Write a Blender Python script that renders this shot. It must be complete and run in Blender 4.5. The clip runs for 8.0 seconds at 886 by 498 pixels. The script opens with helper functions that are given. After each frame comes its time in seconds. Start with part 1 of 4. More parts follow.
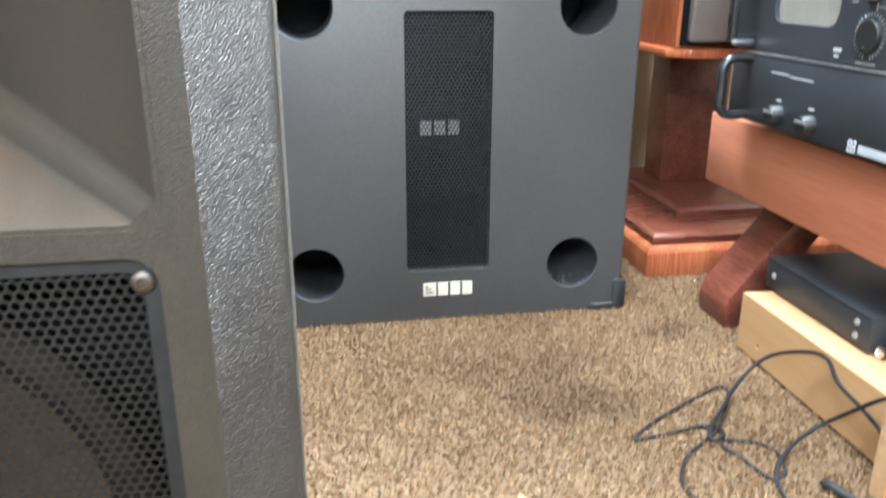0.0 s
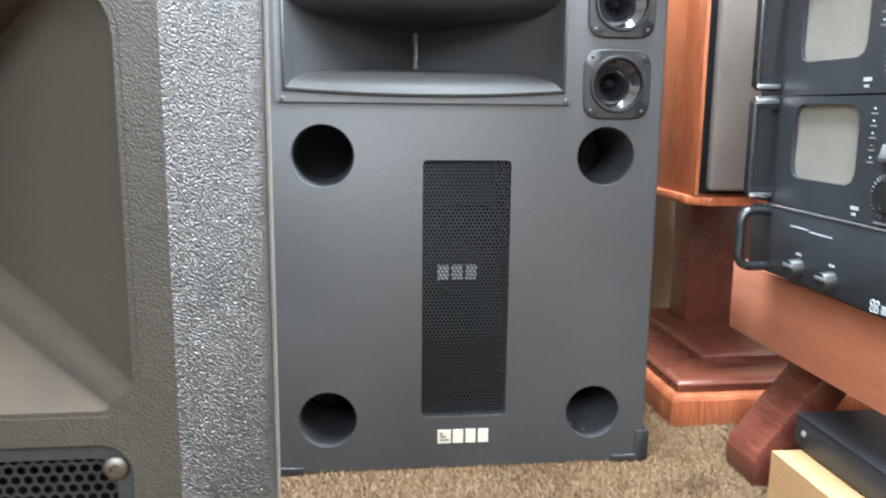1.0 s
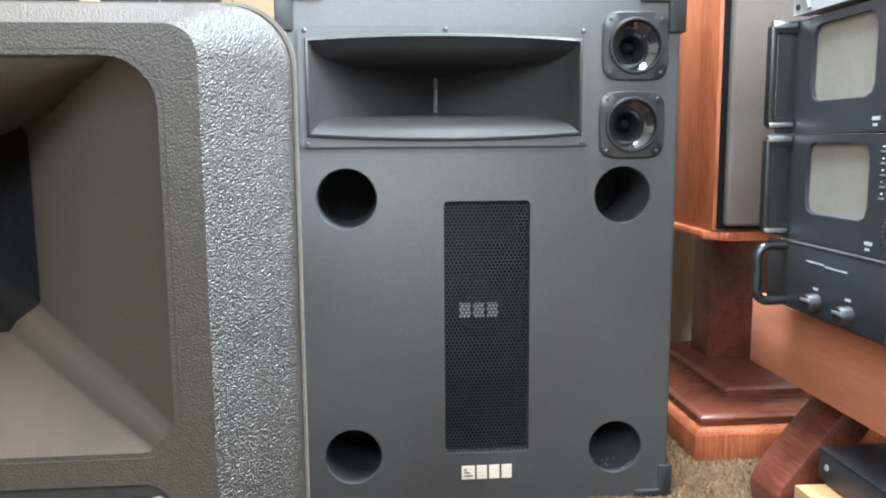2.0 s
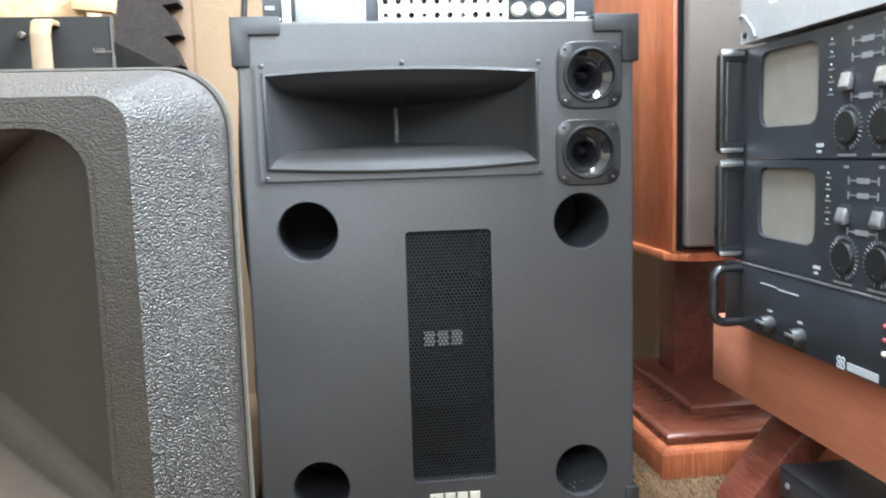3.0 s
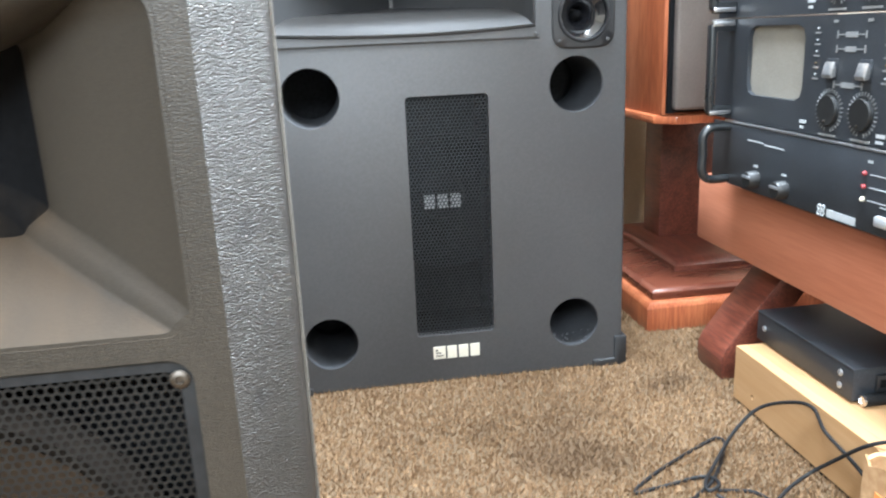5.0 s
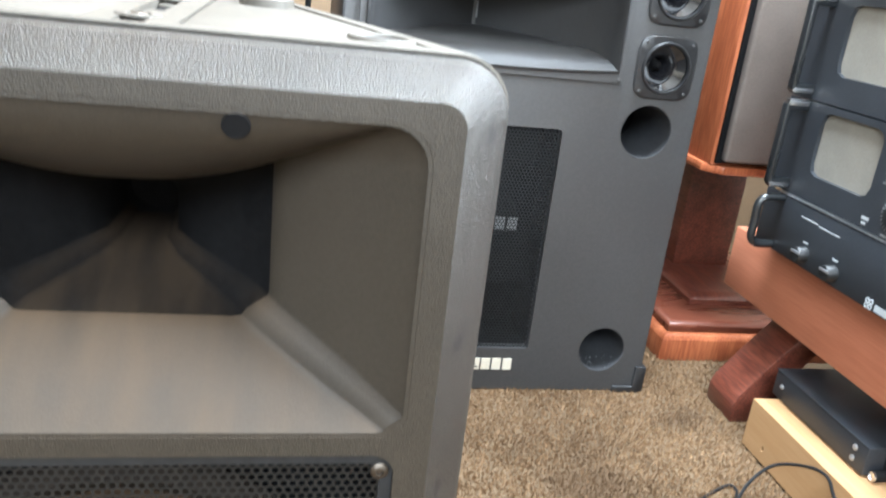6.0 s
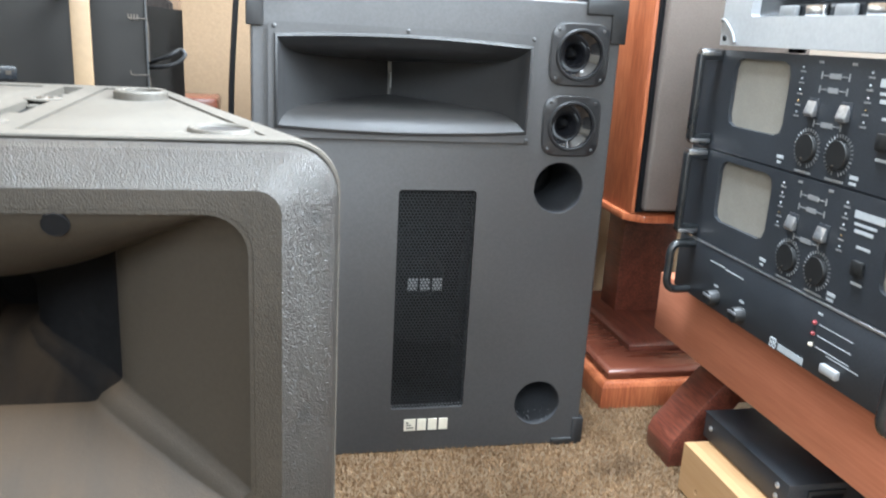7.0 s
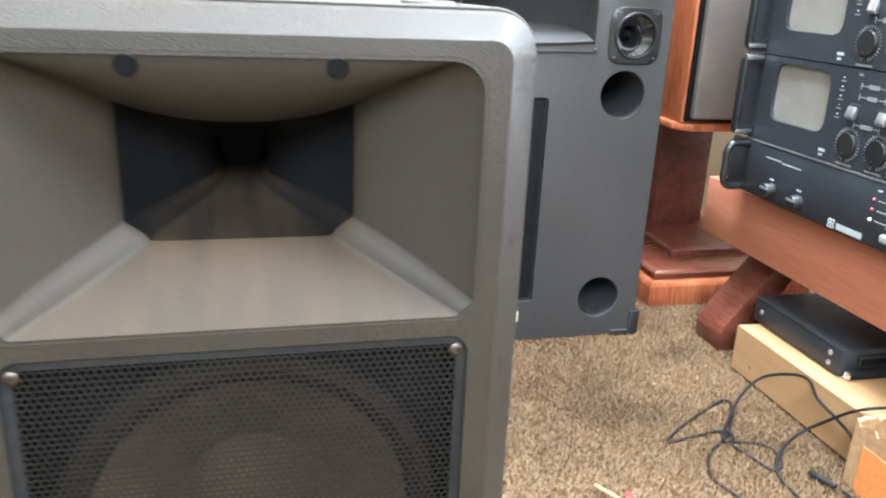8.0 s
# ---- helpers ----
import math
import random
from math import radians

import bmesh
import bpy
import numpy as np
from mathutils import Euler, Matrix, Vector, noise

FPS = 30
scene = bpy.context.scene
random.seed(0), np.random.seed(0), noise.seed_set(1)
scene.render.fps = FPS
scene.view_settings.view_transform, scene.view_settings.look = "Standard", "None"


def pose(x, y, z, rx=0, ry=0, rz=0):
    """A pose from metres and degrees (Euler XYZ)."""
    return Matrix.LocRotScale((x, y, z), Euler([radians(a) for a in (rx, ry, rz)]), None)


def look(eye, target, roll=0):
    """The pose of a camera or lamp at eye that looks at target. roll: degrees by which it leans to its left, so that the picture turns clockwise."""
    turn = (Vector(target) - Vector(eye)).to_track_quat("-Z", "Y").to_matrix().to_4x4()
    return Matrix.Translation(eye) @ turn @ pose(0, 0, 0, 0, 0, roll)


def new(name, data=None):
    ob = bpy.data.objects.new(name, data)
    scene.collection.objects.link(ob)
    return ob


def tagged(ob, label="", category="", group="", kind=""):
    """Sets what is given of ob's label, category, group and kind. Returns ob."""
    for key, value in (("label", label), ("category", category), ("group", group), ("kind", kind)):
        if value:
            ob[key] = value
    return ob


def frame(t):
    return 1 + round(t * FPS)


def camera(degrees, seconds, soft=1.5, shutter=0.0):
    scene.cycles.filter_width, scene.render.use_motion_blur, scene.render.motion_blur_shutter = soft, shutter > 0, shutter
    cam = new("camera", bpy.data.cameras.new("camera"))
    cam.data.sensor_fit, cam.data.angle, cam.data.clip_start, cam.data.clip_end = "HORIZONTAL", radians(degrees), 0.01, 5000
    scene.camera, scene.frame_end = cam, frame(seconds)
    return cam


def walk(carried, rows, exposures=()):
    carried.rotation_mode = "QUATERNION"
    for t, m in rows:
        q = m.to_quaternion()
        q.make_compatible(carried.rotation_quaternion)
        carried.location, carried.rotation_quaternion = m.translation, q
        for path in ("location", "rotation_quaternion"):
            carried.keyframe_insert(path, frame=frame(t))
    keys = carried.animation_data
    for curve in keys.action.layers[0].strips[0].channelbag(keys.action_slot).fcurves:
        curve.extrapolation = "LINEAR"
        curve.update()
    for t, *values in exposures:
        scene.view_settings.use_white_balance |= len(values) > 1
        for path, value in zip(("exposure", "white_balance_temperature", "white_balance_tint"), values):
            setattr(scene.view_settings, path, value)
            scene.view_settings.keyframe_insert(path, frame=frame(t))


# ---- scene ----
cam = camera(58.9, 8.0, soft=2.0, shutter=0.4)
PATH = [
    (0, (0.006, 0.003, 0.505), (0.309, 1.871, -0.144), 0.1),
    (0.5, (0.041, 0.012, 0.528), (0.32, 1.934, 0.052), 1.9),
    (1, (0.032, 0.017, 0.536), (0.262, 1.972, 0.185), 0.6),
    (1.5, (0.021, 0.006, 0.545), (0.194, 1.973, 0.233), -0.3),
    (2.8, (0.056, -0.023, 0.567), (0.245, 1.956, 0.351), -1.0),
    (3, (0.0565, -0.018, 0.574), (0.2831, 1.956, 0.3376), -1.7),
    (3.5, (0.0605, -0.015, 0.563), (0.3494, 1.944, 0.3004), -3.6),
    (4, (0.05, -0.03, 0.549), (0.34, 1.918, 0.2), -3.9),
    (4.5, (0.041, -0.052, 0.536), (0.325, 1.879, 0.098), -3.6),
    (4.7, (0.037, -0.061, 0.541), (0.316, 1.864, 0.074), -3.3),
    (5.8, (-0.123, -0.064, 0.643), (0.207, 1.79, -0.031), 4.0),
    (6, (-0.154, -0.045, 0.681), (0.233, 1.8, 0.011), 6.6),
    (6.5, (-0.116, -0.058, 0.721), (0.245, 1.819, 0.13), 4.2),
    (6.8, (-0.071, -0.082, 0.721), (0.324, 1.803, 0.183), 3.4),
    (7, (-0.058, -0.085, 0.708), (0.358, 1.798, 0.176), 3.2),
    (7.5, (-0.101, -0.099, 0.644), (0.333, 1.767, 0.068), 3.3),
    (7.8, (-0.19, -0.15, 0.63), (0.255, 1.699, 0.011), 3.1),
    (8, (-0.248, -0.174, 0.649), (0.218, 1.661, 0.003), 2.6),
]
walk(cam, [(t, look(eye, target, roll)) for t, eye, target, roll in PATH], [(0.0, 2.16, 5340, 4), (0.8, 2.14, 5340, 4), (1.5, 2.0, 5340, 4), (3.0, 1.66, 5340, 4), (3.5, 1.68, 5340, 4), (4.0, 1.94, 5340, 4), (4.7, 2.12, 5340, 4), (5.8, 1.96, 5340, 4), (6.0, 1.94, 5340, 4), (6.5, 1.68, 5340, 4), (7.0, 1.64, 5340, 4), (7.5, 1.74, 5340, 4), (8.0, 2.04, 5340, 4)])

# ---------------------------------------------------------------- light
world = bpy.data.worlds.new("sky")
scene.world = world
world.use_nodes = True
wn = world.node_tree.nodes
sky = wn.new("ShaderNodeTexSky")
sky.sky_type, sky.sun_disc = "NISHITA", False
sky.sun_elevation, sky.sun_rotation = radians(38), radians(70)
world.node_tree.links.new(sky.outputs[0], wn["Background"].inputs[0])
wn["Background"].inputs[1].default_value = 0.12


def area(name, eye, target, w, h, power, colour):
    lamp = bpy.data.lights.new(name, "AREA")
    lamp.shape, lamp.size, lamp.size_y, lamp.energy, lamp.color = "RECTANGLE", w, h, power, colour
    ob = new(name, lamp)
    ob.matrix_world = look(eye, target)
    return ob


RW = 1.27      # inner face of the wall behind the amplifiers
LW = -2.3      # opposite wall
BW = 1.92      # wall behind the loudspeakers
FW = -1.35      # wall behind the camera
CH = 2.4       # ceiling
SKY = (-0.05, 0.55, 0.62, 1.22)      # skylight over the loudspeakers: x0, x1, y0, y1
area("skylight_light", (0.25, 0.92, CH + 0.06), (0.25, 0.921, 0.0), 0.56, 0.56, 60, (1.0, 0.98, 0.95))
area("window_light_east", (RW + 0.05, 0.20, 1.75), (0.0, 0.40, 0.5), 0.95, 0.76, 108, (1.0, 0.965, 0.91))
area("window_light_south", (-0.5, FW - 0.02, 1.75), (-0.4, 0.0, 0.9), 2.0, 0.9, 42, (1.0, 0.96, 0.90))

# ---------------------------------------------------------------- materials


def mat(name, rgb, rough=0.5, metal=0.0, vary=0.15, big=6.0, fine=180.0, bump=0.0, bump_scale=400.0, depth=0.001, spec=0.5, coat=0.0,
        stretch=(1, 1, 1), voronoi=False, second=None, mix=0.5, rough_vary=0.08):
    m = bpy.data.materials.new(name)
    m.use_nodes = True
    nt = m.node_tree
    n, l = nt.nodes, nt.links
    b = n["Principled BSDF"]
    b.inputs["Metallic"].default_value = metal
    b.inputs["Specular IOR Level"].default_value = spec
    b.inputs["Coat Weight"].default_value = coat
    b.inputs["Coat Roughness"].default_value = 0.15
    co = n.new("ShaderNodeTexCoord")
    mp = n.new("ShaderNodeMapping")
    mp.inputs["Scale"].default_value = stretch
    l.new(co.outputs["Object"], mp.inputs[0])
    a = n.new("ShaderNodeTexNoise")
    a.inputs["Scale"].default_value, a.inputs["Detail"].default_value = big, 5
    f = n.new("ShaderNodeTexNoise")
    f.inputs["Scale"].default_value, f.inputs["Detail"].default_value = fine, 3
    l.new(mp.outputs[0], a.inputs[0])
    l.new(mp.outputs[0], f.inputs[0])
    add = n.new("ShaderNodeMath")
    add.operation = "ADD"
    l.new(a.outputs[0], add.inputs[0])
    l.new(f.outputs[0], add.inputs[1])
    ramp = n.new("ShaderNodeValToRGB")
    hi = second or tuple(min(1, c * (1 + vary)) for c in rgb)
    lo = rgb if second else tuple(c * (1 - vary) for c in rgb)
    ramp.color_ramp.elements[0].position, ramp.color_ramp.elements[1].position = 0.5 - 0.18 * mix * 2 * 0.5, 0.62
    ramp.color_ramp.elements[0].color, ramp.color_ramp.elements[1].color = (*lo, 1), (*hi, 1)
    half = n.new("ShaderNodeMath")
    half.operation = "MULTIPLY"
    half.inputs[1].default_value = 0.5
    l.new(add.outputs[0], half.inputs[0])
    l.new(half.outputs[0], ramp.inputs[0])
    l.new(ramp.outputs[0], b.inputs["Base Color"])
    rr = n.new("ShaderNodeMapRange")
    rr.inputs["To Min"].default_value, rr.inputs["To Max"].default_value = max(0.02, rough - rough_vary), min(1, rough + rough_vary)
    l.new(a.outputs[0], rr.inputs[0])
    l.new(rr.outputs[0], b.inputs["Roughness"])
    if bump:
        bp = n.new("ShaderNodeBump")
        bp.inputs["Strength"].default_value, bp.inputs["Distance"].default_value = bump, depth
        if voronoi:
            v = n.new("ShaderNodeTexVoronoi")
            v.feature = "SMOOTH_F1"
            v.inputs["Scale"].default_value, v.inputs["Smoothness"].default_value = bump_scale, 0.35
            l.new(mp.outputs[0], v.inputs["Vector"])
            l.new(v.outputs["Distance"], bp.inputs["Height"])
            bp.invert = True
        else:
            v = n.new("ShaderNodeTexNoise")
            v.inputs["Scale"].default_value, v.inputs["Detail"].default_value = bump_scale, 4
            l.new(mp.outputs[0], v.inputs[0])
            l.new(v.outputs[0], bp.inputs["Height"])
        l.new(bp.outputs[0], b.inputs["Normal"])
    return m


M = dict(
    # wall, like panel, ivory and foam: colour darkened in place of dimmer light
    wall=mat("dimmed_cream_plaster", (0.150, 0.100, 0.055), 0.85, vary=0.06, big=3, bump=0.3, bump_scale=90, depth=0.002),
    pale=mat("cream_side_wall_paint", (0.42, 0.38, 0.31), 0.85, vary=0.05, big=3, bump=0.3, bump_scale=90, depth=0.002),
    ceiling=mat("white_ceiling_paint", (0.70, 0.69, 0.66), 0.9, vary=0.03, bump=0.2, bump_scale=120),
    carpet=mat("beige_carpet", (0.112, 0.077, 0.045), 0.95, vary=0.3, big=2.5, fine=330, bump=0.9, bump_scale=420, depth=0.006, spec=0.1, second=(0.205, 0.145, 0.088)),
    tuft=mat("carpet_pile", (0.150, 0.092, 0.048), 0.95, big=2.5, fine=260, spec=0.1, second=(0.275, 0.178, 0.098)),
    baseboard=mat("white_baseboard_paint", (0.7, 0.66, 0.58), 0.5, vary=0.05),
    paint=mat("charcoal_speaker_paint", (0.042, 0.0415, 0.042), 0.46, vary=0.12, big=4, fine=240, bump=0.25, bump_scale=700, depth=0.0006, spec=0.5),
    plastic=mat("black_moulded_corner_plastic", (0.013, 0.0132, 0.014), 0.5, vary=0.15, bump=0.2, bump_scale=500),
    horn=mat("dark_horn_moulding", (0.036, 0.0355, 0.036), 0.45, vary=0.12, bump=0.1, bump_scale=300, spec=0.5),
    flare=mat("dark_smooth_horn_flare", (0.020, 0.020, 0.0205), 0.36, vary=0.12, bump=0.08, bump_scale=300, spec=0.55),
    tweeter=mat("glossy_black_tweeter_horn", (0.010, 0.010, 0.0115), 0.09, vary=0.2, spec=0.9, rough_vary=0.03),
    frame=mat("black_tweeter_flange", (0.013, 0.013, 0.014), 0.38, vary=0.15, bump=0.1, bump_scale=300),
    # port ends and tubes: greys lifted to put haze into the colour
    port_haze=mat("hazy_grey_port_end", (0.024, 0.025, 0.027), 0.95, vary=0.25, bump=0.4, bump_scale=500, spec=0.1),
    port=mat("hazy_grey_port_tube", (0.032, 0.033, 0.036), 0.7, vary=0.2, spec=0.25),
    # near-black: in holes, wells and recesses it puts the shade into the colour
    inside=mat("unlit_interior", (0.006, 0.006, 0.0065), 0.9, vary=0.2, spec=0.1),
    screen_steel=mat("dull_black_screen_steel", (0.0075, 0.0068, 0.006), 0.6, vary=0.2, fine=90, spec=0.2),
    mesh=mat("black_perforated_steel", (0.015, 0.0155, 0.0165), 0.55, vary=0.2, fine=90, spec=0.2),
    cone=mat("brown_grey_paper_cone", (0.060, 0.043, 0.029), 0.9, spec=0.15, vary=0.2, big=20, bump=0.3, bump_scale=300),
    surround=mat("black_rubber_surround", (0.014, 0.011, 0.009), 0.85, spec=0.12, vary=0.2),
    leather=mat("grey_black_leather_grain_plastic", (0.0165, 0.0148, 0.0122), 0.40, vary=0.22, big=13, fine=300, bump=1.0, bump_scale=900, depth=0.00095, spec=0.46, voronoi=True),
    smooth=mat("grey_black_satin_plastic", (0.0205, 0.0168, 0.0124), 0.48, vary=0.12, big=5, fine=300, bump=0.22, bump_scale=650, depth=0.0008, spec=0.26),
    # same plastic made paler: light on the upward deck put into its colour
    lit_deck=mat("lit_deck_grey_black_plastic", (0.054, 0.048, 0.039), 0.60, vary=0.18, big=9, fine=200, bump=0.2, bump_scale=650, depth=0.0008, spec=0.4),
    grain=mat("grey_black_fine_grain_plastic", (0.0200, 0.0165, 0.0122), 0.46, vary=0.2, big=8, fine=300, bump=0.8, bump_scale=900, depth=0.00035, spec=0.38, voronoi=True),
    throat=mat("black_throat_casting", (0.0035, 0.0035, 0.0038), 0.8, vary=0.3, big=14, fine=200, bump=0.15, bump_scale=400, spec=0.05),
    steel=mat("zinc_screw", (0.10, 0.088, 0.075), 0.45, metal=1.0, vary=0.15),
    white=mat("white_logo_print", (0.60, 0.565, 0.47), 0.5, vary=0.05),
    dim=mat("grey_logo_print", (0.17, 0.175, 0.18), 0.5, vary=0.1),
    print=mat("pale_panel_print", (0.32, 0.34, 0.355), 0.5, vary=0.05),
    black=mat("black_rack_panel", (0.022, 0.025, 0.030), 0.42, vary=0.2, big=8, fine=400, bump=0.12, bump_scale=900, spec=0.5),
    gunmetal=mat("black_anodised_handle", (0.013, 0.0145, 0.016), 0.28, metal=0.0, vary=0.15, spec=0.6),
    edge=mat("worn_bare_metal_edge", (0.55, 0.57, 0.6), 0.35, metal=0.9, vary=0.2),
    filter=mat("grey_beige_filter_foam", (0.165, 0.155, 0.132), 0.9, vary=0.12, big=18, fine=500, bump=0.5, bump_scale=600),
    chrome=mat("brushed_chrome", (0.75, 0.76, 0.78), 0.25, metal=1.0, vary=0.08),
    silver=mat("silver_painted_aluminium", (0.36, 0.37, 0.38), 0.42, metal=0.3, vary=0.06, bump=0.08, bump_scale=500),
    knob=mat("black_rubber_knob", (0.008, 0.0085, 0.009), 0.5, vary=0.2),
    mahogany=mat("red_mahogany_veneer", (0.23, 0.062, 0.024), 0.34, big=4, fine=40, stretch=(7, 7, 0.6), second=(0.40, 0.13, 0.052), bump=0.1, bump_scale=60, coat=0.25),
    mahogany_dark=mat("dark_red_mahogany", (0.085, 0.024, 0.016), 0.36, big=5, fine=40, stretch=(7, 0.7, 7), second=(0.17, 0.052, 0.030), bump=0.1, bump_scale=60, coat=0.12),
    mahogany_base=mat("polished_mahogany_moulding", (0.095, 0.028, 0.016), 0.28, big=5, fine=40, stretch=(0.7, 7, 7), second=(0.15, 0.048, 0.026), bump=0.1, bump_scale=60, coat=0.12),
    cherry=mat("orange_cherry_laminate", (0.40, 0.145, 0.078), 0.42, big=3, fine=30, stretch=(8, 0.5, 8), second=(0.47, 0.185, 0.105), bump=0.05, bump_scale=60),
    pine=mat("pale_pine_board", (0.335, 0.195, 0.085), 0.6, big=4, fine=30, stretch=(9, 0.5, 9), second=(0.375, 0.228, 0.106), bump=0.12, bump_scale=80),
    cloth=mat("brown_grey_grille_cloth", (0.115, 0.095, 0.082), 0.9, vary=0.15, big=6, fine=600, bump=0.4, bump_scale=1200, spec=0.2),
    cable=mat("black_cable_rubber", (0.008, 0.008, 0.0085), 0.6, vary=0.2, spec=0.25),
    ivory=mat("ivory_enamel_handle", (0.165, 0.115, 0.064), 0.42, vary=0.06, bump=0.05, bump_scale=120),
    brass=mat("brass_toggle", (0.72, 0.55, 0.30), 0.25, metal=1.0, vary=0.1),
    panel=mat("charcoal_amplifier_panel", (0.0062, 0.0054, 0.0045), 0.65, vary=0.15, big=6, fine=500, bump=0.15, bump_scale=900, spec=0.16),
    card=mat("tan_cardboard", (0.30, 0.175, 0.08), 0.8, big=7, fine=90, second=(0.43, 0.28, 0.145), bump=0.2, bump_scale=140),
    tape=mat("orange_parcel_tape", (0.62, 0.24, 0.07), 0.3, vary=0.1),
    foam=mat("charcoal_acoustic_foam", (0.021, 0.0175, 0.0155), 0.95, vary=0.25, bump=0.6, bump_scale=500, spec=0.1),
    board=mat("brown_fibreboard", (0.11, 0.066, 0.034), 0.8, vary=0.15, stretch=(5, 5, 0.6)),
    red=mat("red_plastic", (0.6, 0.03, 0.03), 0.4, vary=0.1),
    led=mat("red_indicator_lens", (0.22, 0.04, 0.045), 0.25, vary=0.1),
    screen=mat("dark_display_glass", (0.014, 0.0155, 0.018), 0.22, vary=0.2),
)

# ---------------------------------------------------------------- mesh helpers
# each carpet tuft has its own shade
tn = M["tuft"].node_tree
geo = tn.nodes.new("ShaderNodeNewGeometry")
shade = tn.nodes.new("ShaderNodeMapRange")
shade.inputs["To Min"].default_value, shade.inputs["To Max"].default_value = 0.84, 1.14
times = tn.nodes.new("ShaderNodeVectorMath")
times.operation = "SCALE"
tb = tn.nodes["Principled BSDF"]
source = tb.inputs["Base Color"].links[0].from_socket
tn.links.new(geo.outputs["Random Per Island"], shade.inputs[0])
tn.links.new(source, times.inputs[0])
tn.links.new(shade.outputs[0], times.inputs["Scale"])
tn.links.new(times.outputs[0], tb.inputs["Base Color"])



def dark_patches(material, spots, rgb, strength=0.8, grain=90):
    """Smudges and darker patches of their own shape: (x, y, z, radius) from the thing's base."""
    nt = M[material].node_tree
    n, l = nt.nodes, nt.links
    bsdf = n["Principled BSDF"]
    at = n.new("ShaderNodeTexCoord")
    wob = n.new("ShaderNodeTexNoise")
    wob.inputs["Scale"].default_value, wob.inputs["Detail"].default_value = grain, 4
    l.new(at.outputs["Object"], wob.inputs[0])
    for x, y, z, r in spots:
        d = n.new("ShaderNodeVectorMath")
        d.operation = "DISTANCE"
        d.inputs[1].default_value = (x, y, z)
        l.new(at.outputs["Object"], d.inputs[0])
        w = n.new("ShaderNodeMath")
        w.operation = "MULTIPLY_ADD"
        w.inputs[1].default_value = r * 2.2
        l.new(wob.outputs[0], w.inputs[0])
        l.new(d.outputs["Value"], w.inputs[2])
        k = n.new("ShaderNodeMapRange")
        k.interpolation_type = "SMOOTHSTEP"
        k.inputs["From Min"].default_value, k.inputs["From Max"].default_value = r * 1.0, r * 2.1
        k.inputs["To Min"].default_value, k.inputs["To Max"].default_value = strength, 0.0
        l.new(w.outputs[0], k.inputs[0])
        for slot, value in (("Base Color", (*rgb, 1)), ("Roughness", (0.5, 0.5, 0.5, 1))):
            mx = n.new("ShaderNodeMixRGB")
            mx.inputs[2].default_value = value
            l.new(k.outputs[0], mx.inputs[0])
            l.new(bsdf.inputs[slot].links[0].from_socket, mx.inputs[1])
            l.new(mx.outputs[0], bsdf.inputs[slot])


def dusted(material, rgb, amount, least):
    """Dust that has settled on what faces up, swept into streaks."""
    nt = M[material].node_tree
    n, l = nt.nodes, nt.links
    bsdf = n["Principled BSDF"]
    at = n.new("ShaderNodeTexCoord")
    mp = n.new("ShaderNodeMapping")
    mp.inputs["Scale"].default_value = (34, 5, 12)
    l.new(at.outputs["Object"], mp.inputs[0])
    st = n.new("ShaderNodeTexNoise")
    st.inputs["Scale"].default_value, st.inputs["Detail"].default_value = 1.0, 5
    l.new(mp.outputs[0], st.inputs[0])
    g = n.new("ShaderNodeNewGeometry")
    sep = n.new("ShaderNodeSeparateXYZ")
    l.new(g.outputs["Normal"], sep.inputs[0])
    up = n.new("ShaderNodeMapRange")
    up.inputs["From Min"].default_value, up.inputs["From Max"].default_value = 0.25, 0.95
    up.inputs["To Max"].default_value = amount
    l.new(sep.outputs["Z"], up.inputs[0])
    rg = n.new("ShaderNodeMapRange")
    rg.inputs["From Min"].default_value, rg.inputs["From Max"].default_value = 0.35, 0.65
    rg.inputs["To Min"].default_value = least
    l.new(st.outputs[0], rg.inputs[0])
    k = n.new("ShaderNodeMath")
    k.operation = "MULTIPLY"
    l.new(up.outputs[0], k.inputs[0])
    l.new(rg.outputs[0], k.inputs[1])
    for slot, value in (("Base Color", (*rgb, 1)), ("Roughness", (0.8, 0.8, 0.8, 1))):
        mx = n.new("ShaderNodeMixRGB")
        mx.inputs[2].default_value = value
        l.new(k.outputs[0], mx.inputs[0])
        l.new(bsdf.inputs[slot].links[0].from_socket, mx.inputs[1])
        l.new(mx.outputs[0], bsdf.inputs[slot])


# pebbled plastic: glints on the tops and valley shade put into the colour
ln = M["leather"].node_tree
lb = ln.nodes["Principled BSDF"]
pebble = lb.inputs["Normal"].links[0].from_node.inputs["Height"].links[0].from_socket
glint_shade = ln.nodes.new("ShaderNodeMapRange")
glint_shade.inputs["From Min"].default_value, glint_shade.inputs["From Max"].default_value = 0.10, 0.62
glint_shade.inputs["To Min"].default_value, glint_shade.inputs["To Max"].default_value = 1.9, 0.4
glint_tint = ln.nodes.new("ShaderNodeVectorMath")
glint_tint.operation = "SCALE"
ln.links.new(pebble, glint_shade.inputs[0])
ln.links.new(lb.inputs["Base Color"].links[0].from_socket, glint_tint.inputs[0])
ln.links.new(glint_shade.outputs[0], glint_tint.inputs["Scale"])
ln.links.new(glint_tint.outputs[0], lb.inputs["Base Color"])
dark_patches("leather", ((0.220, -0.180, 0.446, 0.016), (0.226, -0.172, 0.586, 0.009), (0.215, -0.185, 0.33, 0.012), (0.222, -0.178, 0.555, 0.006)), (0.0035, 0.003, 0.0026), 0.95)
